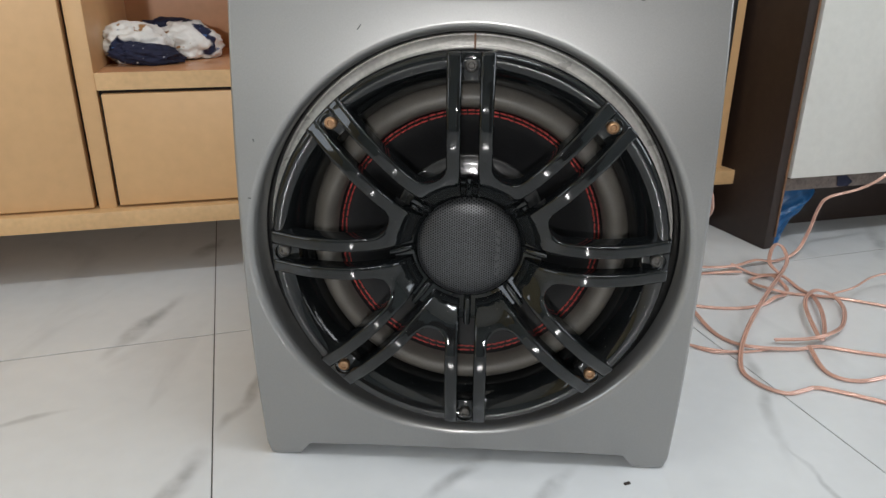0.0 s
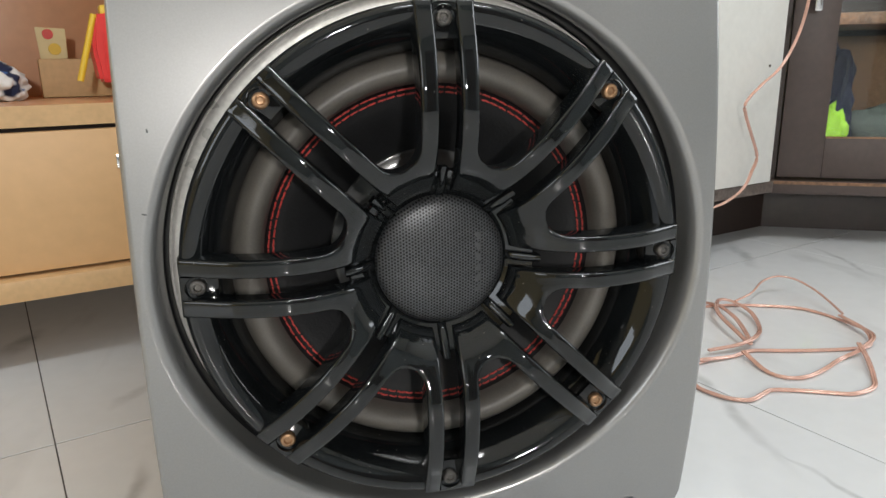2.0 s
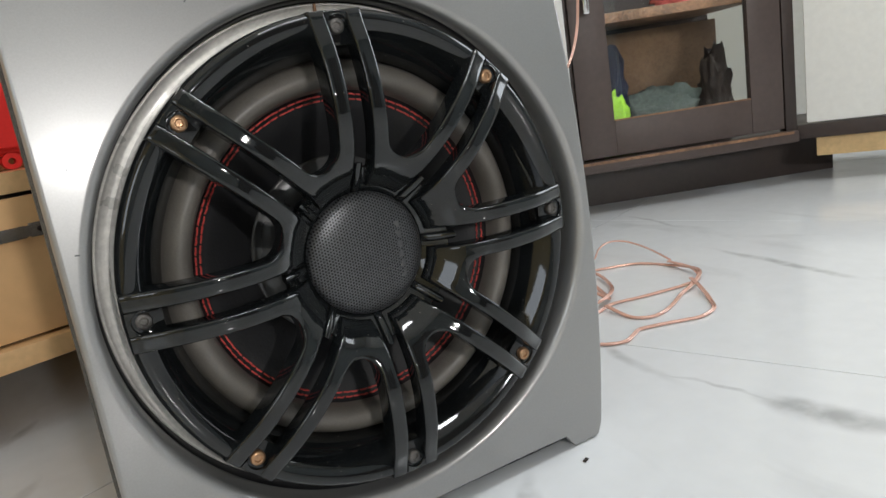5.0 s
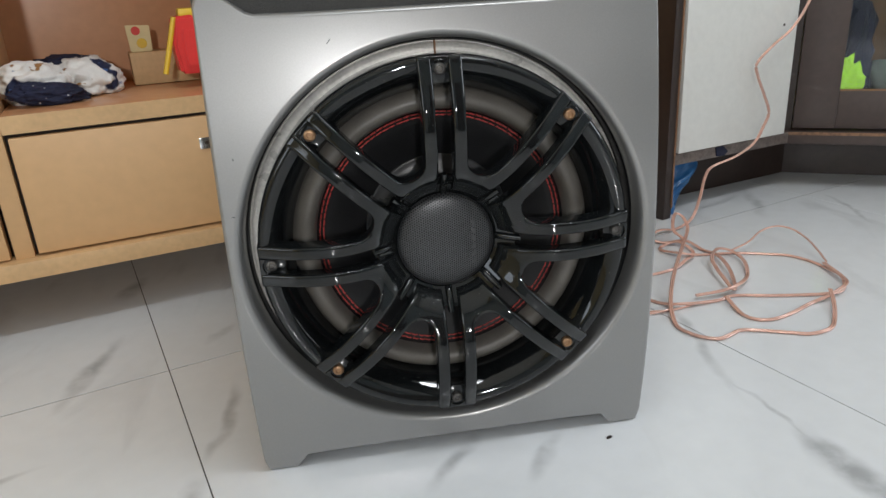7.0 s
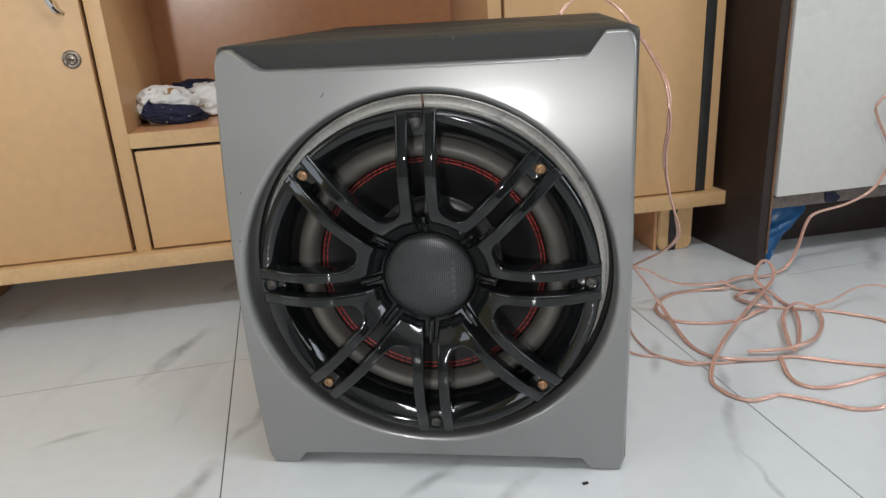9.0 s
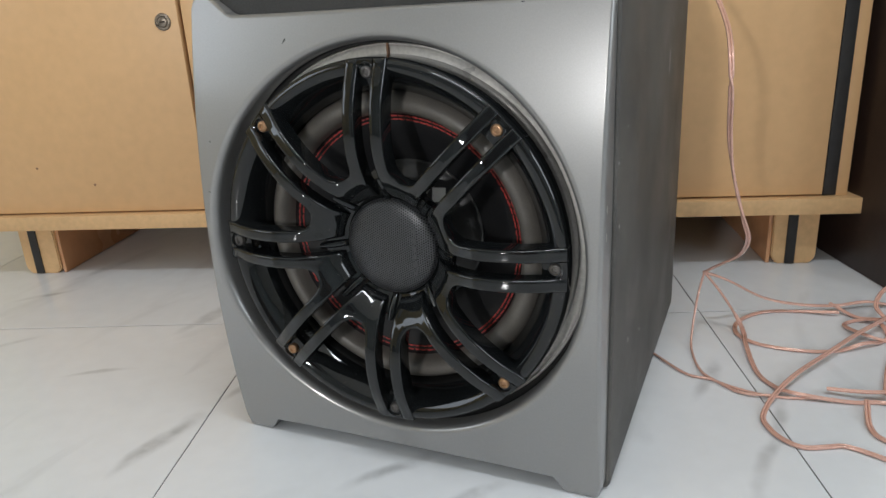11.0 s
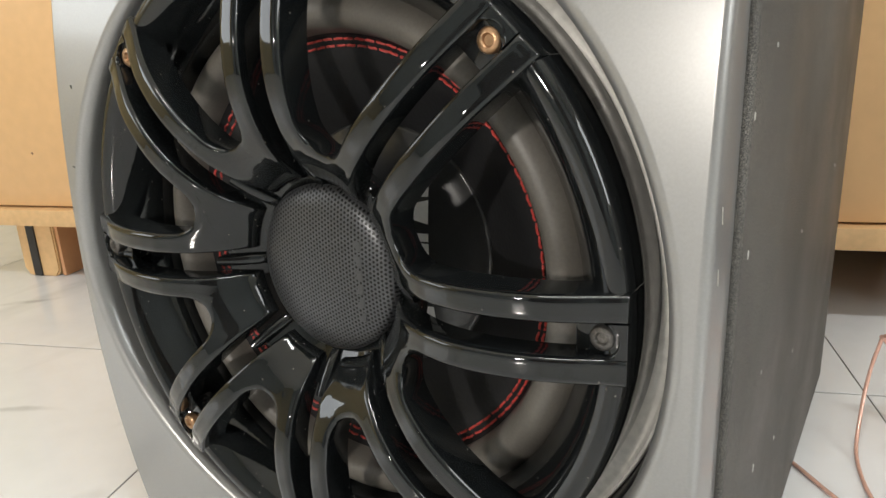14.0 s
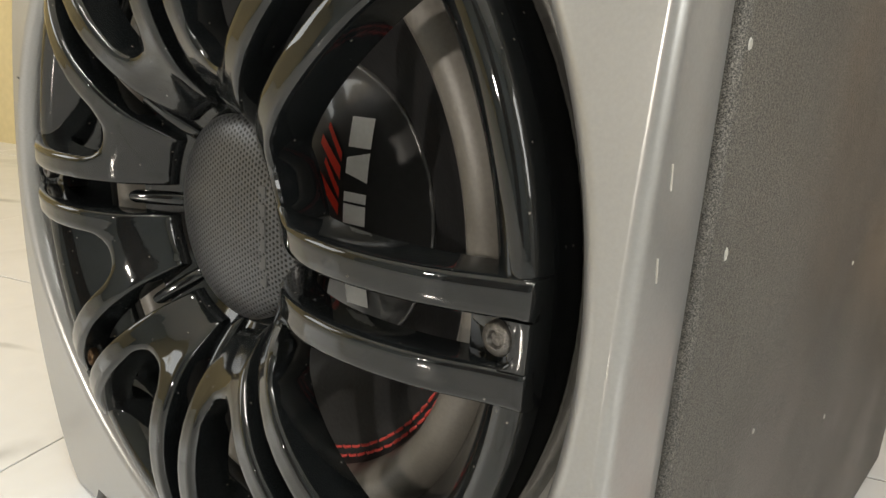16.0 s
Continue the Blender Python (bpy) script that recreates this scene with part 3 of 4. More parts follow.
# flat chrome handle in the middle of the drawer
hm = part("handle", block(0.268, 0.305, -0.0125, -0.0095, 0.2225, 0.2365, 0.001, bm=block(0.231, 0.252, -0.0060, -0.0032, 0.2225, 0.2385, 0.0008, bm=block(0.310, 0.331, -0.0060, -0.0032, 0.2215, 0.2375, 0.0008))), M_CHROME, drawer, "flat chrome handle")
hm.location.x = 0.005
part("handle_arm", prism([(0.251, 0.224), (0.253, 0.224), (0.269, 0.224), (0.269, 0.236), (0.251, 0.237)], -0.011, -0.0078, 0.0005), M_WORN, hm, "rusty bent arm")
part("handle_arm", prism([(0.304, 0.2235), (0.311, 0.2235), (0.311, 0.2355), (0.304, 0.2355)], -0.0110, -0.0062, 0.0005), M_CHROME, hm)
part("screw", lathe([(0, -0.0075), (0.0022, -0.0073), (0.003, -0.006)], 14, centre=(0.2415, 0, 0.2305)), M_GAP, hm, "dark screw head")
part("screw", lathe([(0, -0.0075), (0.0022, -0.0073), (0.003, -0.006)], 14, centre=(0.3205, 0, 0.2295)), M_GAP, hm, "dark screw head")

# feet
for fx in (-0.383, 0.868):
    ft = part("foot", prism([(fx + 0.008, 0.0), (fx + 0.058, 0.0), (fx + 0.066, 0.010), (fx + 0.066, ZB0 - 0.0005), (fx, ZB0 - 0.0005), (fx, 0.012)], 0.012, 0.075, 0.002), M_EDGE, cab, "pale wooden block foot")
    part("foot_strip", block(fx + 0.020, fx + 0.034, 0.0095, 0.012, 0.001, ZB0 - 0.001), M_STRIP, ft, "black edge strip")
    s0 = fx + 0.0665 if fx < 0 else fx - 0.0065
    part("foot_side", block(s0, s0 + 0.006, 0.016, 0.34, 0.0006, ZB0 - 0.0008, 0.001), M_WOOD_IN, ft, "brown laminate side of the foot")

# ---- corner unit: white panel, glass door, white panel ----
unit = thing("corner_cabinet", "dark brown wooden corner cabinet with white panels and a glass door", "cabinet")
WP = pose(0.482, 0.589, 0, 0, 0, 18.6)      # left face
GP = pose(0.833, 0.664, 0, 0, 0, -27.2)     # glass door face
RP = pose(1.166, 0.493, 0, 0, 0, -54.0)     # right face


def unit_part(name, bm, material, m, label="", parent=None):
    bm.transform(m)
    return part(name, bm, material, parent or unit, label)


HT = 0.95
unit_part("side_panel", block(-0.024, -0.004, 0.0, 0.42, 0.0, HT, 0.002), M_DARK, WP @ pose(0, 0, 0, 0, 0, 7), "dark side panel that reaches the floor")
unit_part("worn_edge", block(-0.0065, -0.0032, -0.0014, 0.004, 0.02, HT), M_WORN, WP @ pose(0, 0, 0, 0, 0, 7), "bare worn edge")
wdoor = unit_part("white_door", block(0.0, 0.262, -0.006, 0.010, 0.119, HT, 0.0015), M_WHITE, WP, "flat off-white door")
for sx, sz in ((0.228, 0.318),):
    unit_part("mark", lathe([(0, -0.0072), (0.0018, -0.007), (0.0024, -0.006)], 10, centre=(sx, 0, sz)), M_GAP, WP, "", wdoor)
unit_part("bottom_rail", block(-0.002, 0.285, 0.002, 0.03, 0.096, 0.1165, 0.002), M_RAIL, WP, "worn grey-brown bottom rail, reflected paleness in its colour")
unit_part("tape", prism([(0.098, 0.0985), (0.118, 0.0970), (0.126, 0.1045), (0.112, 0.1160), (0.094, 0.1155)], 0.0004, 0.0018), M_NAVY, WP, "scrap of dark blue tape")
unit_part("inner_floor", block(0.0, 0.29, 0.03, 0.38, 0.098, 0.112), M_DARK, WP)
unit_part("post", block(-0.104, -0.076, -0.001, 0.025, 0.092, HT, 0.002), M_DARK, GP)
# door frame of four rails round the pane
door = unit_part("glass_door", block(-0.0735, -0.0005, 0.0, 0.02, 0.121, HT, 0.0015, bm=block(0.2815, 0.348, 0.0, 0.02, 0.121, HT, 0.0015, bm=block(-0.0005, 0.2815, 0.0, 0.02, 0.121, 0.192, 0.0015))), M_DARKDOOR, GP, "dark brown framed glass door")
unit_part("pane", block(-0.0005, 0.2815, 0.010, 0.0135, 0.1925, HT), M_GLASS, GP, "clear glass", door).visible_shadow = False
unit_part("bead", block(0.0, 0.281, -0.0012, 0.006, 0.1915, 0.1945, 0.0006), M_WORN, GP, "pale bead under the pane", door)
unit_part("door_handle", block(-0.047, -0.034, -0.022, -0.008, 0.405, 0.50, 0.004), M_CHROME, GP, "short chrome handle", door)
unit_part("base_rail", block(-0.112, 0.372, -0.012, 0.03, 0.092, 0.1165, 0.003), M_DARKDOOR, GP, "worn projecting base rail")
unit_part("rail_edge", block(-0.10, 0.36, -0.0135, -0.012, 0.110, 0.1155), M_WORN, GP, "bare worn edge")
unit_part("post", block(0.350, 0.374, -0.001, 0.025, 0.092, HT, 0.002), M_DARK, GP)
unit_part("inner_floor", block(-0.08, 0.36, 0.035, 0.40, 0.098, 0.115), M_DARK, GP)
unit_part("shelf", block(-0.06, 0.34, 0.045, 0.40, 0.385, 0.405, 0.001), M_WORN, GP, "brown shelf behind the glass")
unit_part("back_board", block(-0.09, 0.37, 0.40, 0.412, 0.116, HT), M_DARK, GP)
unit_part("white_door", block(0.018, 0.33, 0.0, 0.015, 0.128, HT, 0.0015), M_WHITE, RP, "flat off-white door")
unit_part("bottom_rail", block(0.0, 0.345, 0.001, 0.03, 0.095, 0.124, 0.002), M_DARK, RP)
unit_part("inner_floor", block(0.0, 0.34, 0.03, 0.34, 0.098, 0.112), M_DARK, RP)
unit_part("apron", block(0.035, 0.33, 0.02, 0.035, 0.055, 0.094, 0.001), M_BLOCK, RP, "pale board under the rail")
unit_part("plinth_board", block(-0.16, 0.52, 0.125, 0.14, 0.0, 0.097), M_DARK, GP, "dark recessed plinth")
unit_part("plinth_board", block(0.0, 0.46, 0.096, 0.11, 0.0, 0.097), M_DARK, WP, "dark recessed plinth")
unit_part("unit_top", block(-0.12, 0.38, -0.01, 0.42, HT + 0.001, HT + 0.02), M_DARK, GP)
unit_part("unit_top", block(-0.02, 0.29, -0.01, 0.30, HT + 0.001, HT + 0.018), M_DARK, WP)

# ---- loudspeaker box ----
ZC = 0.21
sub = thing("subwoofer", "silver-fronted black subwoofer box with a glossy black spoked grille", "loudspeaker")


def front_y(x, z):
    """The front is gently bowed from top to bottom and stands a little askew."""
    return -0.0060 + 0.020 * x + 0.48 * (z - 0.188) ** 2


HW, HT_BOX = 0.1815, 0.4235


def splay(x, z):
    """The box stands a little off the grille's axis and widens slightly towards the foot on one side."""
    return 0.0025 - (0.0015 + 0.0030 * (1 - z / 0.4235) if x < -0.12 else 0.0)


def outline():
    """The front's edge, from the right side round by the top: rounded corners, a wide notch above and a low one below."""
    pts = [(HW, 0.02), (HW, 0.10), (HW, 0.21), (HW, 0.32), (HW, HT_BOX - 0.010), (HW - 0.002, HT_BOX - 0.004), (HW - 0.007, HT_BOX)]
    pts += [(0.1580, HT_BOX), (0.1555, HT_BOX - 0.0012), (0.1540, HT_BOX - 0.0040), (0.1522, HT_BOX - 0.0085), (0.1490, HT_BOX - 0.0130), (0.1445, HT_BOX - 0.0165), (0.139, HT_BOX - 0.0185)]
    top = [(x, z) for x, z in pts]
    left = [(-x + 0.0, z) for x, z in reversed(pts)]
    mid = [(x, HT_BOX - 0.0190) for x in (0.10, 0.06, 0.02, -0.02, -0.06, -0.10)]
    pts = top + mid + left
    pts += [(-HW, 0.012), (-HW + 0.003, 0.001), (-0.176, 0.0), (-0.1525, 0.0), (-0.1480, 0.005), (-0.1420, 0.013)]
    pts += [(x, 0.0140) for x in (-0.10, -0.06, -0.02, 0.02, 0.06, 0.10)]
    pts += [(0.1420, 0.013), (0.1480, 0.005), (0.1525, 0.0), (0.176, 0.0), (HW - 0.003, 0.001), (HW, 0.012)]
    return [(x + splay(x, z), z) for x, z in pts]


def resample(pts, n):
    """Points of the outline at the given angles round the centre, with its own corners among them."""
    ang = lambda p: math.atan2(p[1] - ZC, p[0]) % (2 * math.pi)
    start = min(range(len(pts)), key=lambda i: ang(pts[i]))
    pts = pts[start:] + pts[:start]
    a = [ang(p) for p in pts]
    a, pts = [a[-1] - 2 * math.pi] + a + [a[0] + 2 * math.pi], [pts[-1]] + pts + [pts[0]]
    want = sorted(set([round(v, 5) for v in a[1:-1]] + [round(2 * math.pi * i / n, 5) for i in range(n)]))
    out = []
    for w in want:
        for i in range(len(a) - 1):
            if a[i] <= w + 1e-6 and w <= a[i + 1] + 1e-6:
                c, s = math.cos(w), math.sin(w)
                (x0, z0), (x1, z1) = pts[i], pts[i + 1]
                dx, dz = x1 - x0, z1 - z0
                den = c * dz - s * dx
                if abs(den) < 1e-9:
                    r = math.hypot(x0, z0 - ZC)
                else:
                    r = (x0 * dz - (z0 - ZC) * dx) / den
                out.append((w, r))
                break
    return out


def front_panel():
    bm = bmesh.new()
    rim = resample(outline(), 180)
    rows = [("o", 0.0, 0.024), ("o", 0.0, 0.0045), ("o", 0.0009, 0.0016), ("o", 0.0030, 0.0), ("o", 0.0040, 0.0),
            *[("m", k / 10, 0.0) for k in range(1, 10)], ("c", 0.1770, 0.0), ("c", 0.1760, 0.0), ("c", 0.1738, 0.0007), ("c", 0.1716, 0.0028), ("c", 0.1704, 0.0060), ("c", 0.1700, 0.0080), ("w", 0.1698, 0.0225)]
    last = None
    for kind, v, dy in rows:
        ring = []
        for w, r in rim:
            rc = 0.1770
            rr = {"o": r - v, "c": v, "w": v}.get(kind, max(rc, (r - 0.004) * (1 - v) + rc * v))
            if kind == "o":
                rr = max(rr, rc + 0.0005)
            x, z = rr * math.cos(w), ZC + rr * math.sin(w)
            y = front_y(x, z) + dy
            if kind == "o" and dy > 0.02:
                y = 0.028
            if kind == "w":
                y = dy
            ring.append(bm.verts.new((x, y, z)))
        if last:
            n = len(ring)
            for i in range(n):
                bm.faces.new((last[i], last[(i + 1) % n], ring[(i + 1) % n], ring[i]))
        last = ring
    return bm


panel = part("front_panel", front_panel(), M_SILVER, sub, "silver-grey painted front with a rounded lip", smooth=50)


def box_body():
    """The box: rounded edges, an open round mouth at the front."""
    bm = bmesh.new()
    hw, top, c = 0.1845, 0.4262, 0.005
    edge = [(hw, c), (hw, 0.11), (hw, 0.21), (hw, 0.32), (hw, top - c), (hw - 0.0015, top - 0.0015), (hw - c, top), (0.09, top), (0, top), (-0.09, top), (-hw + c, top), (-hw + 0.0015, top - 0.0015), (-hw, top - c),
            (-hw, 0.32), (-hw, 0.21), (-hw, 0.11), (-hw, c), (-hw + 0.0015, 0.0025), (-hw + c, 0.001), (-0.09, 0.001), (0, 0.001), (0.09, 0.001), (hw - c, 0.001), (hw - 0.0015, 0.0025)]
    rim = resample([(x + splay(x, z), z) for x, z in edge], 120)
    last = None
    for kind, v, y in (("c", 0.1683, 0.10), ("c", 0.1683, 0.0285), ("o", 0.003, 0.0285), ("o", 0.0008, 0.0295), ("o", 0, 0.032), ("o", 0, 0.14), ("o", 0, 0.30), ("o", 0, 0.448), ("o", 0.002, 0.4515), ("o", 0.005, 0.452)):
        ring = []
        for w, r in rim:
            rr = r - v if kind == "o" else v
            ring.append(bm.verts.new((rr * math.cos(w), y, ZC + rr * math.sin(w))))
        if last:
            for i in range(len(ring)):
                j = (i + 1) % len(ring)
                bm.faces.new((last[i], last[j], ring[j], ring[i]))
        last = ring
    bm.faces.new(last)
    return bm


# added black wall: paints the dark reflection inside the silver lip
part("opening_shade", lathe([(0.1697, 0.0222), (0.1690, 0.0230), (0.1684, 0.0250), (0.1681, 0.036)], 144, centre=(0, 0, ZC)), M_MATT, panel, "black inner wall, the opening's dark reflection as colour")
body_box = part("body", box_body(), M_BODY, sub, "coarse black painted box with pale scuffs", smooth=50)
ring = part("mounting_ring", lathe([(0.1682, 0.040), (0.1680, 0.0352), (0.1672, 0.0338), (0.1660, 0.0335), (0.1650, 0.0346), (0.1640, 0.0352), (0.1600, 0.0350), (0.152, 0.0346), (0.148, 0.036)], 144, centre=(0, 0, ZC)), M_RING, sub, "worn bare metal mounting ring with a seam")
part("seam", block(0.0010, 0.0026, 0.0318, 0.0350, ZC + 0.157, ZC + 0.1672, 0.0004), M_WORN, ring, "brown seam")

# woofer
woofer = part("woofer", lathe([(0.150, 0.037), (0.1335, 0.037), (0.1318, 0.0330), (0.1290, 0.0270), (0.1255, 0.0236), (0.1215, 0.0214), (0.1175, 0.0218), (0.1142, 0.0250), (0.1122, 0.0310), (0.1112, 0.0360), (0.1104, 0.0390)], 144, centre=(0, 0, ZC)), M_RUBBER, sub, "grey rubber surround", smooth=60)
part("cone", lathe([(0.1110, 0.0358), (0.1096, 0.0385), (0.1060, 0.0405), (0.1020, 0.0415), (0.098, 0.0430), (0.085, 0.0505), (0.072, 0.0592), (0.0655, 0.0645)], 120, centre=(0, 0, ZC)), M_CONE, woofer, "matt black cone", smooth=60)


def cap_y(r):
    return 0.0632 - 0.0105 * (1 - (r / 0.0665) ** 2)


part("dust_cap", lathe([(0.0672, 0.0655), (0.0668, 0.0628), (0.0655, 0.0622)] + [(r, cap_y(r)) for r in (0.064, 0.058, 0.05, 0.04, 0.03, 0.02, 0.01, 0.0)], 96, centre=(0, 0, ZC)), M_CAP, woofer, "glossy black domed dust cap", smooth=60)


def stitches(radius, count, y):
    bm = bmesh.new()
    for i in range(count):
        a = 2 * math.pi * i / count + random.uniform(-0.004, 0.004)
        half = 2 * math.pi / count * 0.40
        line = []
        for k in range(5):
            t = a + half * (k / 2 - 1)
            lift = 0.0009 * (1 - (k / 2 - 1) ** 2)
            rr = radius + random.uniform(-0.0002, 0.0002)
            line.append(Vector((rr * math.cos(t), y - lift, ZC + rr * math.sin(t))))
        tube(line, 0.00066, 5, bm)
    return bm


part("stitching", stitches(0.1052, 104, 0.0408), M_THREAD, woofer, "red dashed stitching")
part("stitching", stitches(0.1084, 108, 0.0392), M_THREAD, woofer, "red dashed stitching")


def on_cap(outline_pts, lift=0.0007):
    """A flat printed shape laid on the domed cap, x and z from its centre."""
    bm = bmesh.new()
    f = bm.faces.new([bm.verts.new((x, 0, z)) for x, z in outline_pts])
    bmesh.ops.triangulate(bm, faces=[f])
    bmesh.ops.subdivide_edges(bm, edges=bm.edges[:], cuts=2, use_grid_fill=True)
    for v in bm.verts:
        v.co = Vector((v.co.x, cap_y(math.hypot(v.co.x, v.co.z)) - lift, v.co.z + ZC))
    return bm


for i, z in enumerate((-0.043, -0.030, -0.018, -0.006, 0.0035, 0.0125, 0.0265)):
    h = (0.0105, 0.010, 0.009, 0.0085, 0.0042, 0.0125, 0.0125)[i]
    skew = (0.0, 0.0015, 0.0, 0.0, 0.0, 0.003, 0.0)[i]
    part("print_block", on_cap([(0.0225, z + 0.004 + skew), (0.0225, z + 0.004 + h - skew), (0.0345, z + 0.004 + h), (0.0345, z + 0.004)]), M_WHITE_INK, woofer, "white printed block", smooth=0)
for z0, z1 in ((0.016, 0.031), (0.0005, 0.016), (-0.028, -0.015)):
    part("print_stroke", on_cap([(0.0195, z0), (0.0195, z0 + 0.0055), (0.0065, z1 + 0.003), (0.006, z1 - 0.001)]), M_RED_INK, woofer, "red printed stroke", smooth=0)
    part("print_stroke", on_cap([(0.0195, z0 + 0.0075), (0.0195, z0 + 0.0115), (0.010, z1 + 0.0085), (0.0095, z1 + 0.006)]), M_RED_INK, woofer, "red printed stroke", smooth=0)

# grille: rim, eight pairs of bars, webs, pins, screws and the perforated hub
grille = part("grille", lathe([(0.1310, 0.034), (0.1312, 0.0235), (0.1328, 0.0190), (0.1375, 0.0118), (0.1420, 0.0050), (0.1455, 0.0008), (0.1485, -0.0014), (0.1515, -0.0024), (0.1542, -0.0024), (0.1565, -0.0010), (0.1580, 0.0020), (0.1585, 0.0070), (0.1585, 0.0344)], 160, centre=(0, 0, ZC)), M_GLOSS, sub, "glossy black ring of the grille", smooth=60)
CREST = ((0.0455, 0.0118), (0.0475, 0.0088), (0.0490, 0.0066), (0.0510, 0.0042), (0.054, 0.0008), (0.058, -0.0042), (0.064, -0.0085), (0.070, -0.0118), (0.078, -0.0152), (0.088, -0.0178), (0.098, -0.0187), (0.108, -0.0183), (0.118, -0.0169), (0.128, -0.0147), (0.138, -0.0112), (0.146, -0.0076), (0.152, -0.0050), (0.1568, -0.0032))
SLOT, EDGE, TIP, FILLET, HUB_R = 0.0065, 0.0173, 0.1568, 0.0142, 0.0462


def bar_y(r):
    """The height of the arms' face at a distance from the axis."""
    return sum(float(np.interp(r + d, [c[0] for c in CREST], [c[1] for c in CREST])) for d in (-0.002, -0.001, 0, 0.001, 0.002)) / 5


def arm():
    """One arm between two spokes: two bars that run into one plate at the hub, with a rounded hollow between them."""
    turn = radians(22.5)
    ca, sa = math.cos(turn), math.sin(turn)
    c = (FILLET + EDGE) / sa
    rt = c * ca
    bars, bends = 26, 22
    at = lambda r, o: (r * ca + o * sa, r * sa - o * ca)
    pairs = []
    for i in range(bars):
        f = i / bars
        r = TIP + (rt - TIP) * f
        wide = EDGE + 0.0007 * max(0.0, (r - 0.11) / 0.046) ** 2
        pairs.append((at(r, SLOT), at(r, wide)))
    a0 = turn - math.asin(SLOT / HUB_R)
    r0 = math.sqrt(HUB_R ** 2 - SLOT ** 2)
    straight, arc = rt - r0, HUB_R * a0
    for i in range(bends + 1):
        u = i / bends
        way = u * (straight + arc)
        if way < straight:
            p = at(rt - way, SLOT)
        else:
            g = a0 * (1 - (way - straight) / arc)
            p = (HUB_R * math.cos(g), HUB_R * math.sin(g))
        g = turn + math.pi / 2 + (math.pi / 2 - turn) * u
        pairs.append((p, (c + FILLET * math.cos(g), FILLET * math.sin(g))))
    pairs = pairs + [((p[0], -p[1]), (q[0], -q[1])) for p, q in reversed(pairs[:-1])]
    bm = bmesh.new()
    rows = []
    across = [(0.0, 0.014), (0.0, 0.0030), (0.03, 0.0013), (0.09, 0.0004), (0.18, 0.0), (0.34, 0.0), (0.5, 0.0), (0.66, 0.0), (0.82, 0.0), (0.91, 0.0004), (0.97, 0.0013), (1.0, 0.0030), (1.0, 0.0175)]
    for p, q in pairs:
        row = []
        for f, d in across:
            x, z = p[0] + (q[0] - p[0]) * f, p[1] + (q[1] - p[1]) * f
            row.append(bm.verts.new((x, bar_y(math.hypot(x, z)) + d, z)))
        rows.append(row)
    for r1, r2 in zip(rows, rows[1:]):
        for k in range(len(across) - 1):
            bm.faces.new((r1[k], r1[k + 1], r2[k + 1], r2[k]))
    for row in (rows[0], rows[-1]):
        ends = [v for v in row]
        out = Vector((row[6].co.x, 0, row[6].co.z)).normalized() * 0.0007
        low = [bm.verts.new(v.co + out + Vector((0, 0.0008 if 1 < k < 11 else 0.0, 0))) for k, v in enumerate(ends)]
        for k in range(len(ends) - 1):
            bm.faces.new((ends[k], ends[k + 1], low[k + 1], low[k]))
        bm.faces.new(low)
    return bm


def spoke_turn(deg):
    """Turns x (outwards) and z (sideways) about the grille's axis."""
    return Matrix.Translation((0, 0, ZC)) @ Matrix.Rotation(radians(-deg), 4, "Y")


def shared(name, first, m, parent, label=""):
    ob = new(name, first.data)
    ob.parent = parent
    ob.matrix_basis = m
    return tagged(ob, label)


protos = {}


def grille_piece(name, make, material, deg, label="", smooth=50):
    key = (name, label)
    if key not in protos:
        protos[key] = part(name, make(), material, grille, label, smooth)
        protos[key].matrix_basis = spoke_turn(deg)
        return protos[key]
    return shared(name, protos[key], spoke_turn(deg), grille, label)


def seat():
    return block(0.1365, 0.1560, 0.0004, 0.020, -0.0085, 0.0085, 0.001)


def slot_end():
    """The rounded closed end of the slot, round the screw."""
    bm = bmesh.new()
    n, grid = 14, []
    for i in range(n + 1):
        a = math.pi * (i / n - 0.5)
        x, z = 0.1476 + 0.0064 * math.cos(a), 0.0066 * math.sin(a)
        top = bar_y(0.152)
        row = [bm.verts.new((x, 0.0030, z)), bm.verts.new((x + 0.0003, top + 0.0022, z)), bm.verts.new((x + 0.0009, top + 0.0010, z * 1.02))]
        for k in range(1, 5):
            xx = x + 0.0009 + (TIP - x - 0.0009) * k / 4
            row.append(bm.verts.new((xx, bar_y(xx) + 0.0003, z * 1.03)))
        row.append(bm.verts.new((TIP + 0.0007, bar_y(TIP) + 0.0010, z * 1.03)))
        row.append(bm.verts.new((TIP + 0.0007, 0.008, z * 1.03)))
        grid.append(row)
    for i in range(n):
        for j in range(len(grid[0]) - 1):
            bm.faces.new((grid[i][j], grid[i + 1][j], grid[i + 1][j + 1], grid[i][j + 1]))
    bmesh.ops.recalc_face_normals(bm, faces=bm.faces[:])
    if sum(f.normal.y for f in bm.faces) > 0:
        bmesh.ops.reverse_faces(bm, faces=bm.faces[:])
    return bm


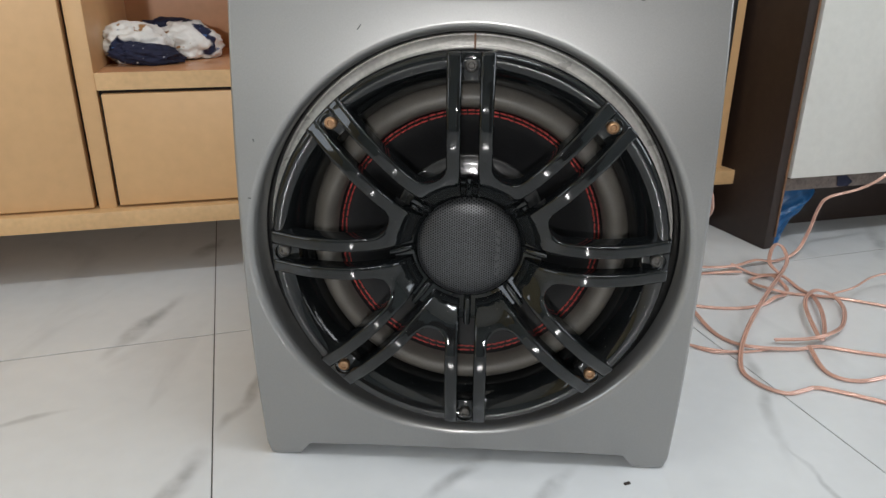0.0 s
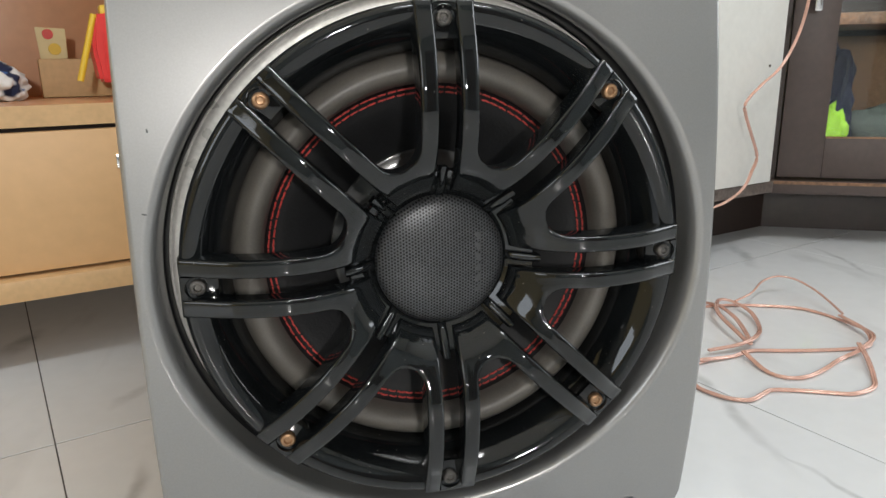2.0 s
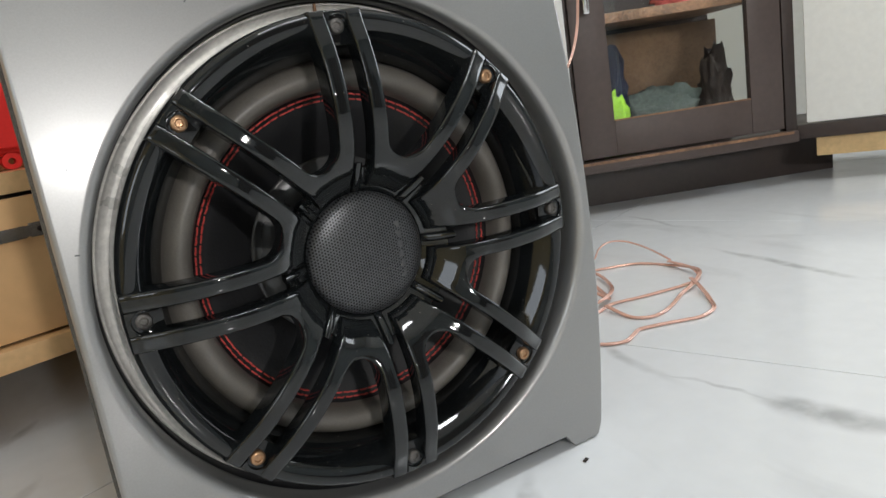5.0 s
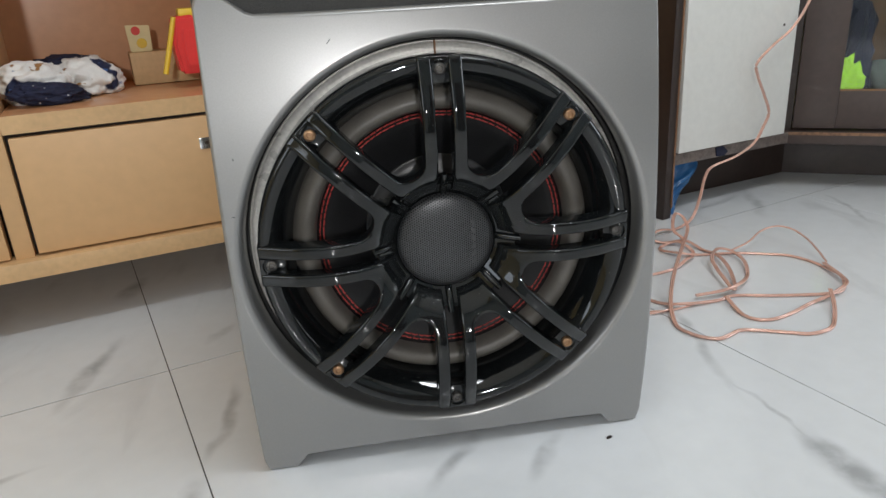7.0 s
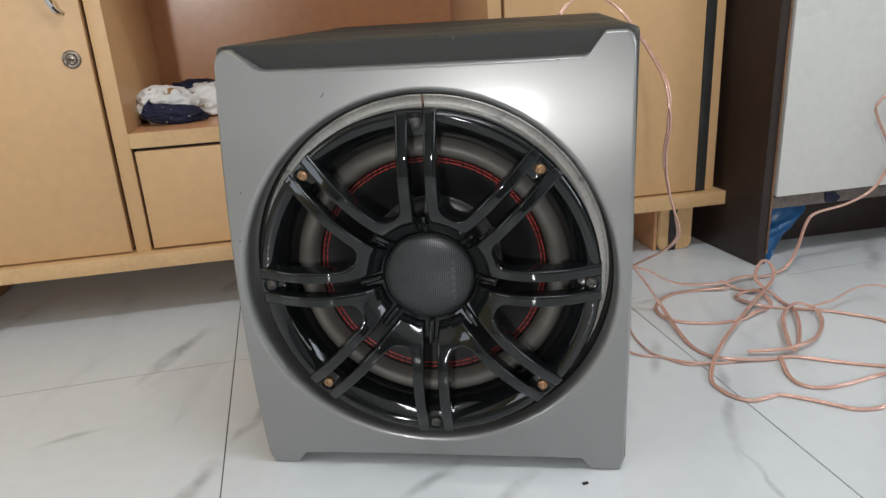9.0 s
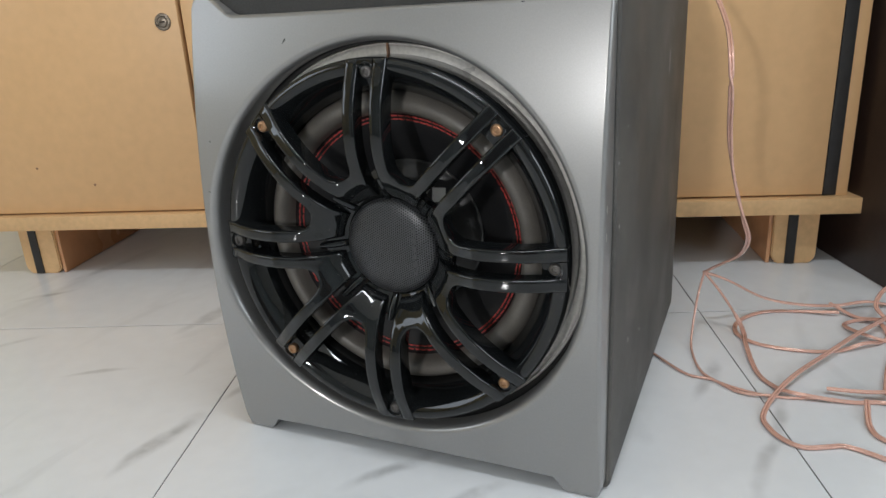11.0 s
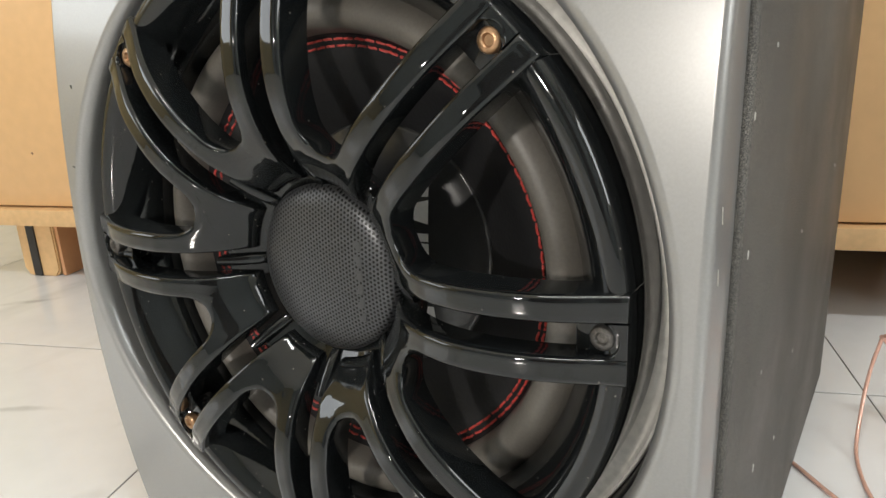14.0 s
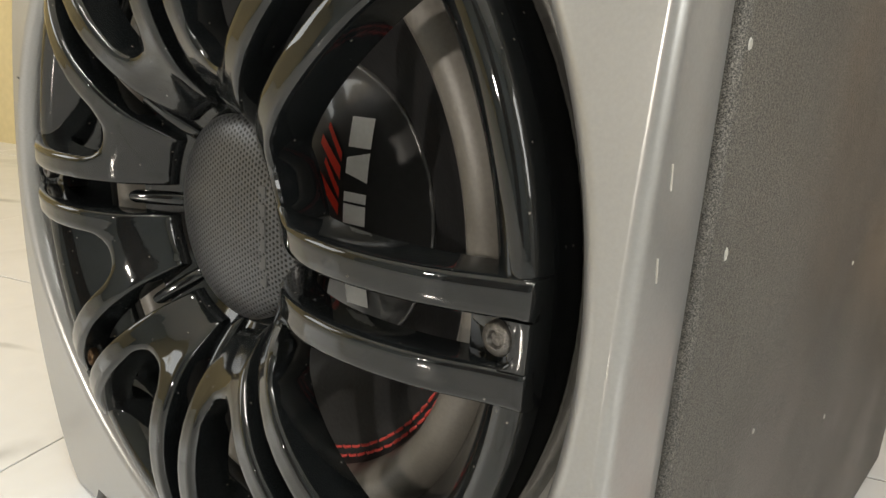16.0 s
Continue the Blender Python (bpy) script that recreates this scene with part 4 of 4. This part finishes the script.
def pin():
    """A short round rod that runs outwards from the hub between the two bars."""
    bm = bmesh.new()
    last = None
    for x, half in ((0.0425, 0.0030), (0.047, 0.0031), (0.054, 0.0031), (0.0615, 0.0031), (0.0625, 0.0024)):
        y = float(np.interp(x, (0.0425, 0.0475, 0.0545, 0.0625), (0.0160, 0.0110, 0.0055, 0.0005)))
        ring = [bm.verts.new((x, y + half * (1 - math.sin(a)), half * math.cos(a))) for a in [math.pi * k / 8 for k in range(9)]]
        ring += [bm.verts.new((x, y + 0.010, -half)), bm.verts.new((x, y + 0.010, half))]
        if last:
            for k in range(11):
                bm.faces.new((last[k], last[(k + 1) % 11], ring[(k + 1) % 11], ring[k]))
        else:
            bm.faces.new(ring)
        last = ring
    bm.faces.new(last)
    return bm


def screw():
    bm = lathe([(0.0, 0.0001), (0.0019, 0.0000), (0.0022, -0.0008), (0.0026, -0.0012), (0.0042, -0.0010), (0.0049, 0.0), (0.0050, 0.0040)], 18)
    bm.transform(Matrix.Translation((0.1478, -0.0022, 0)))
    return bm


for k in range(8):
    deg = 45 * k
    grille_piece("arm", arm, M_GLOSS, deg + 22.5)
    grille_piece("screw_seat", seat, M_GLOSS, deg)
    grille_piece("slot_end", slot_end, M_GLOSS, deg)
    grille_piece("pin", pin, M_GLOSS, deg)
    if k % 2:
        grille_piece("screw", screw, M_BRASS, deg, "brass screw")
    else:
        grille_piece("screw", screw, M_STEEL, deg, "dark steel screw")
hub = part("hub_cap", lathe([(0.0, 0.0106), (0.010, 0.0107), (0.020, 0.0112), (0.030, 0.0122), (0.037, 0.0136), (0.0405, 0.0150), (0.0424, 0.0168), (0.0427, 0.022)], 72, centre=(0, 0, ZC)), M_MESH, grille, "perforated black metal hub cap", smooth=60)
part("hub_ring", lathe([(0.0425, 0.0190), (0.0432, 0.0185), (0.0470, 0.0155), (0.0540, 0.0100), (0.0590, 0.0065), (0.0600, 0.0075), (0.0600, 0.016), (0.0420, 0.024)], 72, centre=(0, 0, ZC)), M_GLOSS, grille, "glossy black collar under the arms", smooth=60)
for z in (-0.0215, -0.0145, -0.0075, -0.0005, 0.0065, 0.0135):
    zz, rr = z + 0.002, math.hypot(0.0235, z + 0.002)
    yy = float(np.interp(rr, (0.0, 0.02, 0.03, 0.037), (0.0106, 0.0112, 0.0122, 0.0136)))
    part("hub_mark", block(0.0215, 0.0258, yy - 0.00010, yy + 0.002, ZC + zz - 0.0024, ZC + zz + 0.0024, 0.0002), M_GREY_INK, hub, "faint grey printed mark")

# the drive unit and its grille sit a little askew in the box
for ob in (ring, woofer, grille):
    ob.matrix_basis = pose(0, 0, 0, 0, 0, 0.92)

# small scratches and chips on the silver front
for x, z, a, ln in ((-0.083, 0.382, -52, 0.0026), (-0.171, 0.255, 10, 0.0012), (0.12, 0.402, 0, 0.0012), (-0.165, 0.30, 80, 0.001)):
    m = block(-ln, ln, -0.0003, 0.0004, -0.0004, 0.0004)
    m.transform(pose(x, front_y(x, z), z, 0, a, 0))
    part("chip", m, M_GREY_INK, panel, "dark scratch", smooth=0)
# scratches on the panel's side edge
for y, z in ((0.0085, 0.257), (0.0080, 0.236)):
    m = block(-0.0005, 0.0003, -0.0002, 0.0002, -0.0030, 0.0030)
    m.transform(pose(0.1840, y, z, 9, 0, 0))
    part("scratch", m, M_RING, panel, "pale scratch")
CHIPS = [(0.033, 0.286, 0.0018, 0.0013), (0.066, 0.308, 0.0012, 0.0011), (0.099, 0.111, 0.0028, 0.0016), (0.165, 0.092, 0.0014, 0.0012), (0.353, 0.215, 0.0015, 0.001), (0.302, 0.337, 0.014, 0.0012), (0.041, 0.235, 0.0022, 0.0012), (0.138, 0.360, 0.0012, 0.001), (0.097, 0.163, 0.0013, 0.0012), (0.384, 0.117, 0.0011, 0.0009), (0.196, 0.205, 0.0012, 0.001), (0.210, 0.127, 0.0016, 0.0012)]
# pale chips and one long scrape on the box's side
for y, z, tall, wide in CHIPS:
    m = lathe([(0, -0.00035), (0.7, -0.0003), (1.0, 0.0002)], 7)
    m.transform(Matrix.Translation((0.1870, y, z)) @ Matrix.Rotation(radians(90), 4, "Z") @ Matrix.Diagonal((wide, 1, tall, 1)))
    part("chip", m, M_CHIP, body_box, "pale chipped paint", smooth=0)

# ---- on the niche floor ----
NF = 0.2950


def crumple(bm, seed, amount, floor_z):
    for v in bm.verts:
        d = v.co.normalized()
        k = noise.noise(d * 2.2 + Vector((seed, 0, 0))) * 0.55 + noise.noise(d * 4.5 + Vector((0, seed, 0))) * 0.35 - abs(noise.noise(d * 3.4 + Vector((0, 0, seed)))) * 0.8
        v.co *= 1 + amount * k
    return bm


def fold(seed, c, size, turn, amount):
    b = bmesh.new()
    bmesh.ops.create_icosphere(b, subdivisions=5, radius=1)
    crumple(b, seed, amount, 0)
    b.transform(Matrix.LocRotScale(c, Euler((0.2, 0.1, turn)), None) @ Matrix.Diagonal((*size, 1)))
    for v in b.verts:
        v.co.z = max(v.co.z, 0.0)
        v.co.x = max(v.co.x, 0.004)
    return b


cl = thing("crumpled_cloth", "crumpled white cotton cloth with navy and tan print", "cloth", ROOM @ pose(0, 0, NF))
part("fold", fold(3, (0.046, 0.118, 0.024), (0.054, 0.046, 0.032), 0.5, 0.26), M_CLOTH, cl, smooth=80)
part("fold", fold(8, (0.116, 0.165, 0.023), (0.047, 0.050, 0.030), 0.3, 0.22), M_CLOTH, cl, smooth=80)
part("fold", fold(5, (0.064, 0.076, 0.013), (0.050, 0.020, 0.016), 0.15, 0.32), M_NAVY_PRINT, cl, "navy printed fold", smooth=80)
part("fold", fold(11, (0.090, 0.185, 0.044), (0.042, 0.024, 0.013), 0.35, 0.32), M_NAVY_PRINT, cl, "navy printed fold", smooth=80)

toy_block = thing("wooden_toy_block", "pale wooden block with a sticker card standing on it", "toy", ROOM @ pose(0.178, 0.205, NF))
part("block", block(0, 0.098, 0, 0.05, 0, 0.0495, 0.002), M_BLOCK, toy_block)
card = part("card", prism([(0.004, 0.0495), (0.036, 0.0495), (0.037, 0.088), (0.002, 0.090)], 0.012, 0.020, 0.0008), M_CARD, toy_block, "pale yellow card")
part("sticker", lathe([(0, 0.0112), (0.0062, 0.0112), (0.0066, 0.012)], 20, centre=(0.016, 0, 0.081)), M_RED_INK, card, "round red sticker")
part("sticker", lathe([(0, 0.0112), (0.0072, 0.0112), (0.0076, 0.012)], 20, centre=(0.022, 0, 0.062)), M_YELLOW, card, "round yellow sticker")

toy = thing("plastic_toy", "red plastic toy with yellow arms", "toy", ROOM @ pose(0.236, 0.10, NF) @ Matrix.Diagonal((1.12, 1, 1, 1)))
bmt = prism([(0.004, 0.020), (0.118, 0.016), (0.124, 0.070), (0.112, 0.106), (0.085, 0.108), (0.072, 0.092), (0.040, 0.094), (0.030, 0.102), (0.004, 0.100), (0.0, 0.060)], 0.0, 0.055, 0.004)
part("toy_body", bmt, M_REDTOY, toy)
part("toy_panel", prism([(0.012, 0.030), (0.052, 0.028), (0.052, 0.080), (0.012, 0.082)], -0.004, 0.002, 0.002), M_REDTOY, toy)
part("toy_panel", prism([(0.066, 0.026), (0.112, 0.024), (0.110, 0.080), (0.080, 0.086), (0.066, 0.070)], -0.004, 0.002, 0.002), M_REDTOY, toy)
for ex in (0.040, 0.100):
    eye = bmesh.new()
    lathe([(0.004, -0.004), (0.010, -0.004), (0.010, 0.006), (0.004, 0.006), (0.004, -0.004)], 20, eye, (ex, 0.004, 0.0102))
    part("eyelet", eye, M_REDTOY, toy, "round red eyelet")
part("toy_arm", cylinder((-0.016, 0.004, 0.022), (0.006, 0.006, 0.100), 0.0034), M_YELLOW, toy, "yellow plastic arm")
part("toy_top", block(0.012, 0.046, 0.004, 0.03, 0.099, 0.111, 0.003), M_YELLOW, toy, "yellow plastic top")

# ---- behind the glass ----


def heap(name, c, size, seed, material, label, category, amount=0.6):
    bm = bmesh.new()
    bmesh.ops.create_icosphere(bm, subdivisions=4, radius=1)
    crumple(bm, seed, amount, 0)
    bm.transform(Matrix.Diagonal((*size, 1)))
    low = min(v.co.z for v in bm.verts)
    for v in bm.verts:
        v.co.z = max(v.co.z, low * 0.55)
    low = min(v.co.z for v in bm.verts)
    ob = part(name, bm, material, smooth=80)
    ob.matrix_world = GP @ pose(c[0], c[1], c[2] - low)
    return tagged(ob, label, category)


heap("folded_cloth", (0.16, 0.16, 0.1155), (0.13, 0.06, 0.085), 4, M_TEAL, "heap of grey-green cloth behind the glass", "cloth")
heap("folded_cloth", (0.02, 0.14, 0.1155), (0.055, 0.06, 0.16), 6, M_NAVY, "navy blue cloth stood in the cabinet", "cloth")
heap("folded_cloth", (0.26, 0.12, 0.1155), (0.035, 0.05, 0.13), 9, M_GAP, "black bag standing in the cabinet", "bag")
heap("lime_cloth", (0.004, 0.055, 0.1155), (0.055, 0.02, 0.085), 12, M_LIME, "bright lime green cloth behind the glass", "cloth")
heap("pink_cloth", (0.20, 0.14, 0.4055), (0.06, 0.05, 0.03), 14, M_PINK, "pink and red cloth on the shelf", "cloth")
carton = part("carton", block(0.05, 0.33, 0.26, 0.38, 0.1155, 0.37, 0.003), M_BROWNCLOTH, smooth=30)
carton.matrix_world = GP
tagged(carton, "brown cardboard carton behind the glass", "box")

# blue plastic bag pushed under the corner unit


def bag():
    """A flat limp bag: a hanging flap that narrows to the floor, with creases and two skins."""
    cols, rows = 22, 26
    front, back = [], []
    bm = bmesh.new()
    for j in range(rows + 1):
        t = j / rows
        right = float(np.interp(t, (0, 0.12, 0.3, 0.55, 0.8, 1), (0.086, 0.088, 0.076, 0.050, 0.032, 0.016)))
        fr, bk = [], []
        for i in range(cols + 1):
            s = i / cols
            u = -0.002 + (right + 0.002) * s
            crease = 0.010 * noise.noise(Vector((s * 2.3 + t * 1.6, t * 2.2 - s * 1.4, 1.7))) + 0.004 * noise.noise(Vector((s * 6 + t * 5, t * 5, 4.1)))
            fold = -0.010 * math.exp(-((t - 0.62 + 0.45 * s) / 0.07) ** 2)
            belly = 0.010 * math.sqrt(max(0.0, math.sin(math.pi * s))) * (1 - 0.5 * t)
            w = 0.040 - 0.022 * t + crease + fold
            z = 0.0935 * (1 - t) + 0.0008
            fr.append(bm.verts.new((u, w - belly, z)))
            bk.append(bm.verts.new((u, w + belly + 0.0015, z)))
        front.append(fr)
        back.append(bk)
    for j in range(rows):
        for i in range(cols):
            bm.faces.new((front[j][i], front[j + 1][i], front[j + 1][i + 1], front[j][i + 1]))
            bm.faces.new((back[j][i], back[j][i + 1], back[j + 1][i + 1], back[j + 1][i]))
        bm.faces.new((front[j][0], back[j][0], back[j + 1][0], front[j + 1][0]))
        bm.faces.new((front[j][cols], front[j + 1][cols], back[j + 1][cols], back[j][cols]))
    for i in range(cols):
        bm.faces.new((front[0][i], front[0][i + 1], back[0][i + 1], back[0][i]))
        bm.faces.new((front[rows][i], back[rows][i], back[rows][i + 1], front[rows][i + 1]))
    return bm


bg = part("plastic_bag", bag(), M_BLUE, smooth=60)
bg.matrix_world = WP
tagged(bg, "limp creased blue plastic bag under the corner cabinet", "bag")

# ---- speaker cable ----
cable = thing("speaker_cable", "loops of copper twin speaker cable lying on the tiles", "cable")
CZ = 0.0021


def strand(points, twin=True, label=""):
    line = smooth_line([(p[0], p[1], p[2] if len(p) > 2 else CZ) for p in points])
    if twin:
        bm = tube(line, 0.0015, 8, None, 0.0014)
        tube(line, 0.0015, 8, bm, -0.0014)
    else:
        bm = tube(line, 0.0015, 8)
    part("strand", bm, M_COPPER, cable, label, smooth=60)


strand([(0.128, 0.36, 0.4285), (0.138, 0.37, 0.440), (0.154, 0.38, 0.449), (0.176, 0.38, 0.449), (0.200, 0.375, 0.434), (0.218, 0.355, 0.412), (0.240, 0.30, 0.372), (0.248, 0.255, 0.345), (0.251, 0.25, 0.305), (0.252, 0.275, 0.262), (0.259, 0.28, 0.220), (0.271, 0.28, 0.178), (0.277, 0.30, 0.150), (0.270, 0.34, 0.118), (0.246, 0.362, 0.094), (0.231, 0.377, 0.079)])
strand([(0.231, 0.377, 0.079), (0.226, 0.372, 0.05), (0.224, 0.35, 0.02), (0.226, 0.32), (0.239, 0.271), (0.257, 0.249), (0.289, 0.236), (0.322, 0.234), (0.357, 0.244)], False)
strand([(0.186, 0.292), (0.227, 0.254), (0.255, 0.2495), (0.283, 0.231), (0.318, 0.229, 0.006)], False)
strand([(0.231, 0.377, 0.079), (0.252, 0.385, 0.05), (0.272, 0.39, 0.018), (0.282, 0.37, 0.006), (0.284, 0.345, 0.007), (0.297, 0.287), (0.313, 0.258), (0.336, 0.240, 0.006), (0.386, 0.246), (0.418, 0.255), (0.458, 0.245), (0.491, 0.238), (0.531, 0.232), (0.561, 0.236), (0.580, 0.262, 0.008), (0.589, 0.316, 0.008)])
strand([(0.231, 0.377, 0.079), (0.258, 0.40, 0.062), (0.30, 0.44, 0.028), (0.343, 0.468, 0.012), (0.387, 0.487, 0.008), (0.425, 0.512, 0.008), (0.462, 0.527), (0.500, 0.550, 0.01), (0.520, 0.566, 0.04), (0.530, 0.572, 0.075), (0.545, 0.578, 0.092), (0.600, 0.598, 0.102), (0.640, 0.611, 0.121), (0.660, 0.619, 0.15), (0.668, 0.622, 0.172), (0.652, 0.617, 0.205), (0.632, 0.610, 0.240), (0.628, 0.608, 0.262), (0.662, 0.620, 0.289), (0.700, 0.633, 0.312), (0.728, 0.642, 0.345), (0.750, 0.650, 0.39), (0.765, 0.655, 0.46)])
strand([(0.391, 0.470, 0.006), (0.341, 0.468), (0.307, 0.456), (0.283, 0.431), (0.271, 0.401), (0.276, 0.372), (0.300, 0.354), (0.344, 0.351), (0.384, 0.364), (0.410, 0.382, 0.007), (0.429, 0.401), (0.440, 0.425), (0.430, 0.452, 0.008), (0.411, 0.460), (0.395, 0.44), (0.413, 0.410, 0.006), (0.442, 0.405), (0.490, 0.399), (0.534, 0.384), (0.572, 0.362), (0.589, 0.316), (0.575, 0.248, 0.010), (0.535, 0.219, 0.008), (0.499, 0.210), (0.462, 0.191), (0.431, 0.180), (0.409, 0.184), (0.399, 0.204), (0.400, 0.246, 0.007)])
strand([(0.381, 0.489, 0.010), (0.411, 0.470), (0.442, 0.455, 0.008), (0.457, 0.424), (0.460, 0.387, 0.008), (0.451, 0.337, 0.010), (0.437, 0.292, 0.006), (0.420, 0.262, 0.008), (0.422, 0.294, 0.012), (0.431, 0.339, 0.014), (0.443, 0.367, 0.016), (0.467, 0.394, 0.014), (0.486, 0.388, 0.010), (0.487, 0.354, 0.007), (0.466, 0.308, 0.006), (0.437, 0.275, 0.010), (0.406, 0.261, 0.009), (0.365, 0.260, 0.006)])
strand([(0.439, 0.452, 0.012), (0.430, 0.47, 0.02), (0.437, 0.492, 0.03), (0.452, 0.515, 0.034), (0.462, 0.512, 0.03), (0.462, 0.49, 0.02), (0.446, 0.460, 0.014), (0.404, 0.392, 0.014), (0.369, 0.335, 0.010), (0.336, 0.274, 0.010), (0.315, 0.227, 0.006), (0.306, 0.191), (0.312, 0.170), (0.324, 0.155), (0.341, 0.148), (0.361, 0.156), (0.376, 0.162), (0.400, 0.155), (0.428, 0.143), (0.450, 0.135), (0.479, 0.142), (0.500, 0.164), (0.522, 0.198, 0.007), (0.536, 0.226, 0.011)])
strand([(0.486, 0.388, 0.012), (0.517, 0.398, 0.018), (0.555, 0.428, 0.022), (0.586, 0.438, 0.024), (0.606, 0.425, 0.022), (0.609, 0.390, 0.018), (0.602, 0.352, 0.014), (0.592, 0.315, 0.010)], False)

sp = part("debris", block(-0.003, 0.003, -0.0015, 0.0015, 0.0, 0.0014, 0.0006), M_GAP)
sp.matrix_world = pose(0.145, -0.008, 0, 0, 0, 25)
tagged(sp, "tiny dark crumb lying on the tiles", "debris")

# ---- floor tiles: 600 mm class, thin open joints, laid a little askew to the walls ----
TILE_U, TILE_V, JOINT, CROSS_JOINT = 0.585, 0.594, 0.0012, 0.0022
TILES = ROOM.inverted() @ pose(0, 0, 0, 0, 0, 20.9)
proto = None
for i in range(-5, 5):
    for j in range(-6, 3):
        u0, u1 = -0.2187 + i * TILE_U, -0.2187 + (i + 1) * TILE_U - JOINT
        v0, v1 = 0.327 + j * TILE_V, 0.327 + (j + 1) * TILE_V - CROSS_JOINT
        if proto is None:
            proto = part("tile", block(0, TILE_U - JOINT, 0, TILE_V - CROSS_JOINT, -0.0011, 0.0, 0.0003, 1), M_MARBLE, floor, smooth=0)
            ob = proto
        else:
            ob = new("tile", proto.data)
            ob.parent = floor
        ob.matrix_basis = TILES @ pose(u0, v0, 0)
